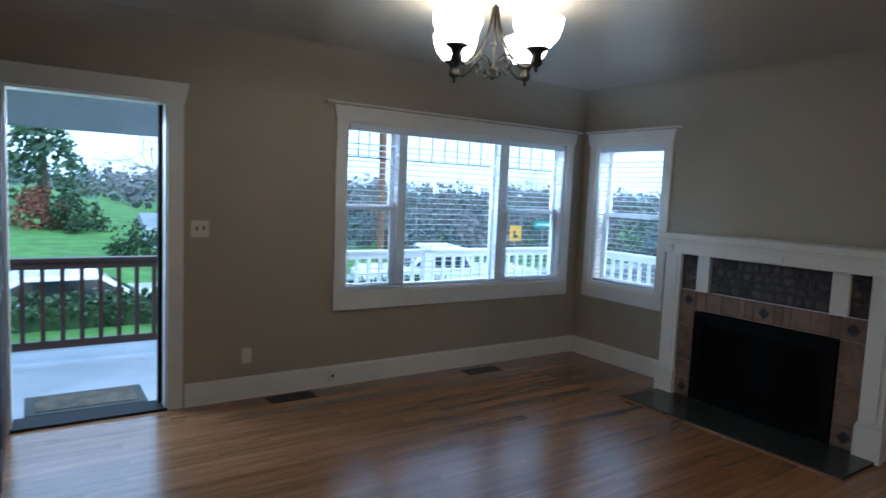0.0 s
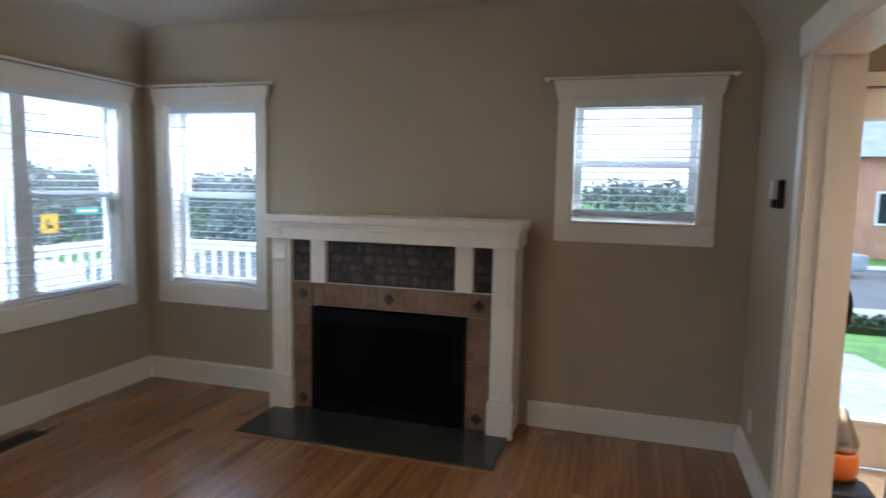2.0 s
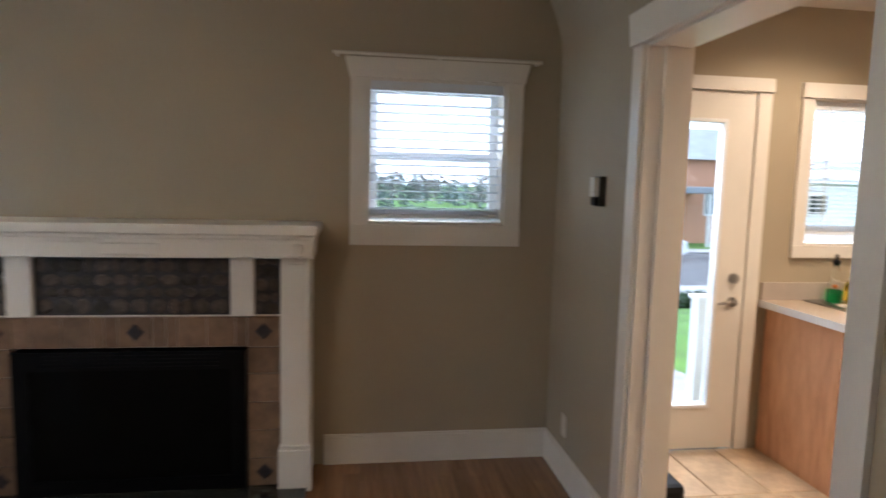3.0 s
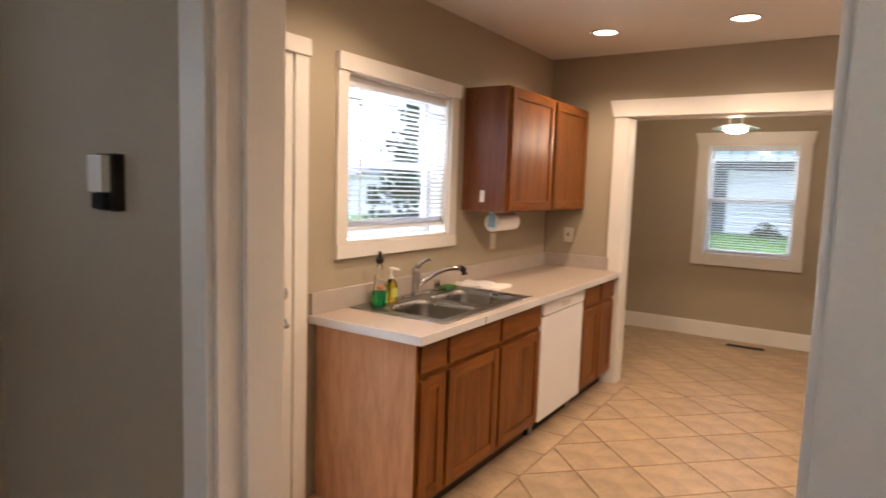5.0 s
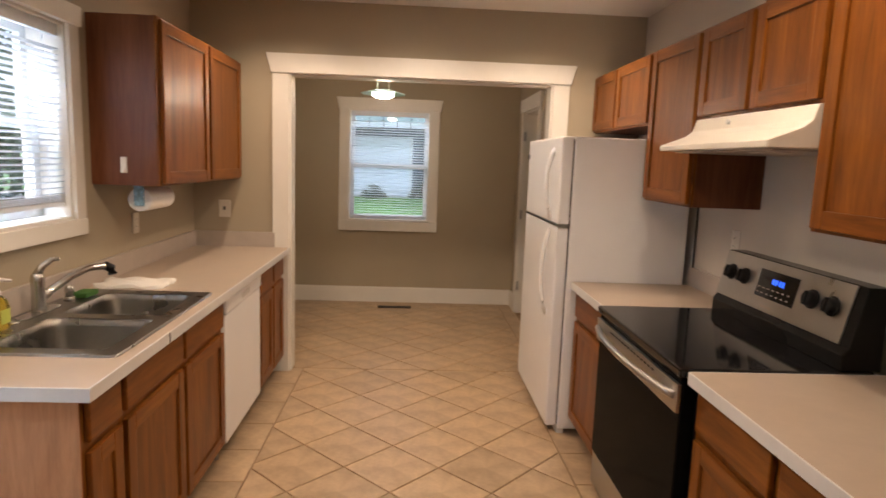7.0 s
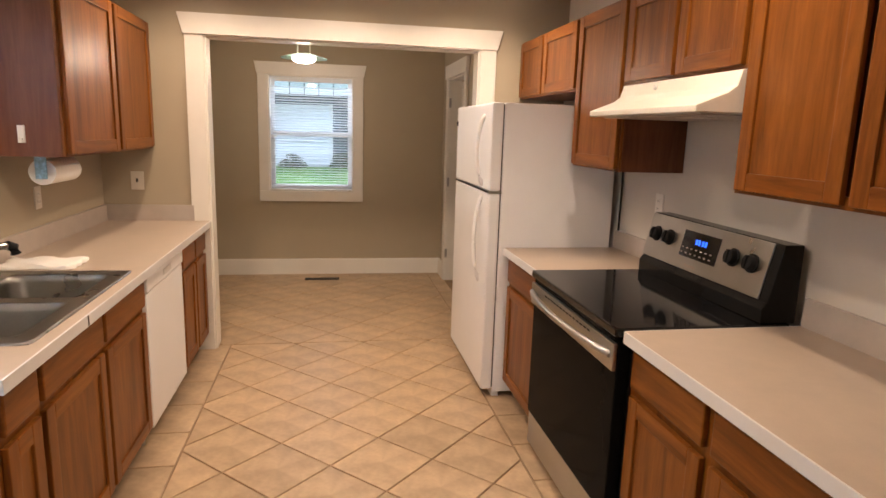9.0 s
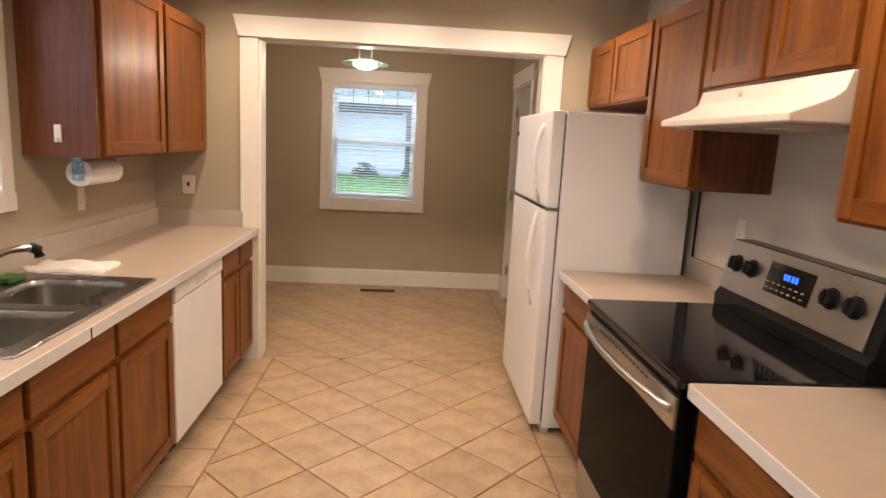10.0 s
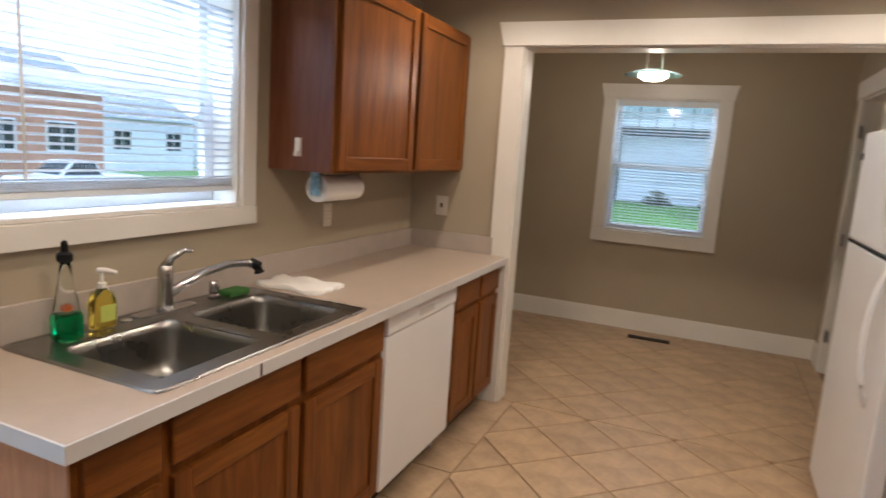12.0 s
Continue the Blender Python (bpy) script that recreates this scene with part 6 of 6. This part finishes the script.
for k in range(16):
    z = 0.1 + k * 0.13
    bm = bmesh.new()
    vs = [bm.verts.new(p) for p in ((4.62, -16.899, z + 0.135), (6.62, -16.899, z + 0.135), (6.62, -16.865, z), (4.62, -16.865, z), (6.62, -16.899, z), (4.62, -16.899, z))]
    bm.faces.new(vs[:4])
    bm.faces.new((vs[3], vs[2], vs[4], vs[5]))
    part("siding_board", bm, M_SIDING, nb)
for x_ in (4.5, 6.62):
    part("corner_board", boxes((x_, x_ + 0.12, -17.0, -16.86, 0.0, 2.25)), M_DECKW, nb)
bm = bmesh.new()
vs = [bm.verts.new(p) for p in ((-0.8, -16.2, 2.55), (10, -16.2, 2.55), (10, -20.5, 5.0), (-0.8, -20.5, 5.0), (-0.8, -24.8, 2.55), (10, -24.8, 2.55))]
bm.faces.new(vs[:4])
bm.faces.new((vs[3], vs[2], vs[5], vs[4]))
bm.faces.new((vs[0], vs[4], vs[5], vs[1]))
part("roof", bm, plain("mossy_shingle", (0.20, 0.25, 0.22), 0.85, var=0.2, scale=1.5), nb)
part("fascia", boxes((-0.8, 10, -16.2, -16.17, 2.45, 2.62)), M_DECKW, nb)
for x, y, r, sd in ((5.6, -16.2, 0.35, 41), (4.2, -16.3, 0.4, 42), (3.2, -16.2, 0.3, 43)):
    bush(x, y, r, M_HEDGE, "small straggly plant by the neighbour wall", sd, 0.6)

# street furniture
up = thing("utility_pole", (13.1, 23.3, RZ), "wooden utility pole with cross arm by the street", "utility pole")
part("pole", tube(bmesh.new(), [(13.1, 23.3, RZ - 0.2), (13.1, 23.3, 8.0)], [0.16, 0.11], 10), plain("pole_timber", (0.24, 0.13, 0.07), 0.9, var=0.3, scale=5), up)
part("cross_arm", boxes((12.2, 14.0, 23.2, 23.35, 7.2, 7.35)), M_BARK, up)
part("transformer", tube(bmesh.new(), [(13.4, 23.3, 4.0), (13.4, 23.3, 4.7)], 0.17, 12), M_ROOF, up, "grey pole transformer")
for k_, (xe, ye, ze) in enumerate(((-30.0, 22.0, 7.0), (60.0, 25.0, 7.0))):
    for dz in (0.0, 0.35):
        part("wire", tube(bmesh.new(), [(13.1 + (xe - 13.1) * q / 12, 23.3 + (ye - 23.3) * q / 12, 6.9 + dz + (ze - 6.9) * q / 12 - 1.6 * (q / 12) * (1 - q / 12)) for q in range(13)], 0.018, 5), M_MATT, up)
ss = thing("street_sign", (18.9, 20.0, RZ), "green street name sign on a metal post", "street sign")
part("post", tube(bmesh.new(), [(18.9, 20.0, RZ - 0.2), (18.9, 20.0, 0.6)], 0.03, 8), M_STEEL, ss)
pl_ = part("blade", boxes((18.4, 19.4, 19.97, 19.99, 0.34, 0.60)), M_SIGN, ss, "green sign blade")
part("lettering_bar", boxes((18.52, 19.28, 19.965, 19.969, 0.43, 0.51)), M_DECKW, pl_)
ys_ = thing("warning_sign", (18.1, 20.8, RZ), "yellow street warning sign with a dark arrow", "street sign")
part("post", tube(bmesh.new(), [(18.1, 20.8, RZ - 0.2), (18.1, 20.8, 0.4)], 0.03, 8), M_STEEL, ys_)
pl_ = part("plate", boxes((17.78, 18.42, 20.76, 20.78, -0.28, 0.36)), plain("sign_yellow", (0.80, 0.46, 0.03), 0.45, var=0.05), ys_, "yellow sign plate", bevel=0.01)
part("arrow_bar", boxes((17.98, 18.22, 20.752, 20.758, -0.12, -0.02), (17.98, 18.06, 20.752, 20.758, -0.02, 0.2)), M_MATT, pl_)

# ---------- floor pieces ----------
def boards():
    """Oak strips along x; the ones the walk passes nearest are pieces of their own."""
    rng = random.Random(5)
    fl = bpy.data.objects["floor_living"]
    w, cache, n, rest = 0.0826, {}, 0, bmesh.new()
    y = 1.35
    while y < 5.62 - 0.01:
        x, y1 = 0.5 - rng.random() * 1.0, min(y + w, 5.62)
        while x < 6.02:
            L = rng.choice((1.0, 1.25, 1.5, 1.75, 2.0))
            a, b = max(x, 0.5), min(x + L, 6.02)
            x += L
            if b - a < 0.03:
                continue
            if n < 298 and y1 - y > w - 1e-4:
                key = round(b - a, 3)
                if key not in cache:
                    me = bpy.data.meshes.new("board")
                    bm = boxes((0.0006, b - a - 0.0006, 0.0005, w - 0.0005, -0.012, 0.0))
                    bm.to_mesh(me)
                    bm.free()
                    me.materials.append(M_FLOOR)
                    cache[key] = me
                ob = new("board", cache[key])
                ob.location, ob.parent = (a, y, 0.0), fl
                n += 1
            else:
                box(rest, a + 0.0006, b - 0.0006, y + 0.0005, y1 - 0.0005, -0.012, 0.0)
        y += w
    y = -0.88
    while y < 1.35 - 0.01:
        x, y1 = 0.5 - rng.random(), min(y + w, 1.35)
        while x < 2.75:
            L = rng.choice((1.0, 1.25, 1.5))
            a, b = max(x, 0.5), min(x + L, 2.75)
            x += L
            if b - a > 0.03:
                box(rest, a + 0.0006, b - 0.0006, y + 0.0005, y1 - 0.0005, -0.012, 0.0)
        y += w
    ob = new("far_boards", mesh_of(rest, "far_boards", M_FLOOR_J))
    ob.parent = fl
    tagged(ob, "", "", "", "stuff")


def clip(poly, a, b, c):
    out = []
    for i, p in enumerate(poly):
        q = poly[(i + 1) % len(poly)]
        dp, dq = a * p[0] + b * p[1] + c, a * q[0] + b * q[1] + c
        if dp >= 0:
            out.append(p)
        if dp * dq < 0:
            t = dp / (dp - dq)
            out.append((p[0] + (q[0] - p[0]) * t, p[1] + (q[1] - p[1]) * t))
    return out


def tile_field(parent_name, x0, x1, y0, y1, borders):
    """Square tiles laid on the diagonal, cut at the edges, with straight border tiles."""
    fl = bpy.data.objects[parent_name]
    h, g = 0.243, 0.0055
    whole = None

    def piece(poly, place=None):
        bm = bmesh.new()
        n = len(poly)
        top = [bm.verts.new((x, y, 0.0)) for x, y in poly]
        cx, cy = sum(p[0] for p in poly) / n, sum(p[1] for p in poly) / n
        low = [bm.verts.new((cx + (x - cx) * 1.012, cy + (y - cy) * 1.012, -0.003)) for x, y in poly]
        bot = [bm.verts.new((cx + (x - cx) * 1.012, cy + (y - cy) * 1.012, -0.008)) for x, y in poly]
        bm.faces.new(top)
        for a, b in ((top, low), (low, bot)):
            for i in range(n):
                bm.faces.new((a[i], b[i], b[(i + 1) % n], a[(i + 1) % n]))
        return mesh_of(bm, "tile", M_TILE)

    for k in range(-12, 14):
        for m in range(-20, 20):
            if (k + m) % 2:
                continue
            cx, cy = 4.555 + h * k, -1.248 + h * m
            r = h - g * 1.42
            poly = [(cx - r, cy), (cx, cy - r), (cx + r, cy), (cx, cy + r)]
            cut = poly
            for pl in ((1, 0, -x0 - g), (-1, 0, x1 - g), (0, 1, -y0 - g), (0, -1, y1 - g)):
                cut = clip(cut, *pl)
                if len(cut) < 3:
                    break
            if len(cut) < 3:
                continue
            area = abs(sum(a[0] * b[1] - b[0] * a[1] for a, b in zip(cut, cut[1:] + cut[:1]))) / 2
            if area < 0.002:
                continue
            if len(cut) == 4 and area > 0.99 * 2 * r * r:
                if whole is None:
                    whole = piece([(-r, 0), (0, -r), (r, 0), (0, r)])
                ob = new("tile", whole)
                ob.location = (cx, cy, 0)
            else:
                ob = new("tile", piece([(x - cx, y - cy) for x, y in cut]))
                ob.location = (cx, cy, 0)
            ob.parent = fl
    for bx0, bx1, by0, by1 in borders:
        along_y = (by1 - by0) > (bx1 - bx0)
        L = (by1 - by0) if along_y else (bx1 - bx0)
        n = max(1, round(L / 0.342))
        wx, wy = ((bx1 - bx0), L / n) if along_y else (L / n, (by1 - by0))
        me = piece([(g, g), (wx - g, g), (wx - g, wy - g), (g, wy - g)])
        for i in range(n):
            ob = new("tile", me)
            ob.location = (bx0, by0 + i * wy, 0) if along_y else (bx0 + i * wx, by0, 0)
            ob.parent = fl


tile_field("floor_kitchen", 3.64, 5.26, -2.74, 1.35, [(5.26, 5.48, -2.74, 1.215), (3.42, 3.64, -2.74, 1.215), (5.48, 6.02, 0.0, 1.215)])
tile_field("floor_dining", 3.50, 5.87, -4.83, -2.74, [(5.87, 6.02, -4.83, -2.74), (3.36, 3.50, -4.83, -2.74), (3.36, 6.02, -4.975, -4.83)])
boards()
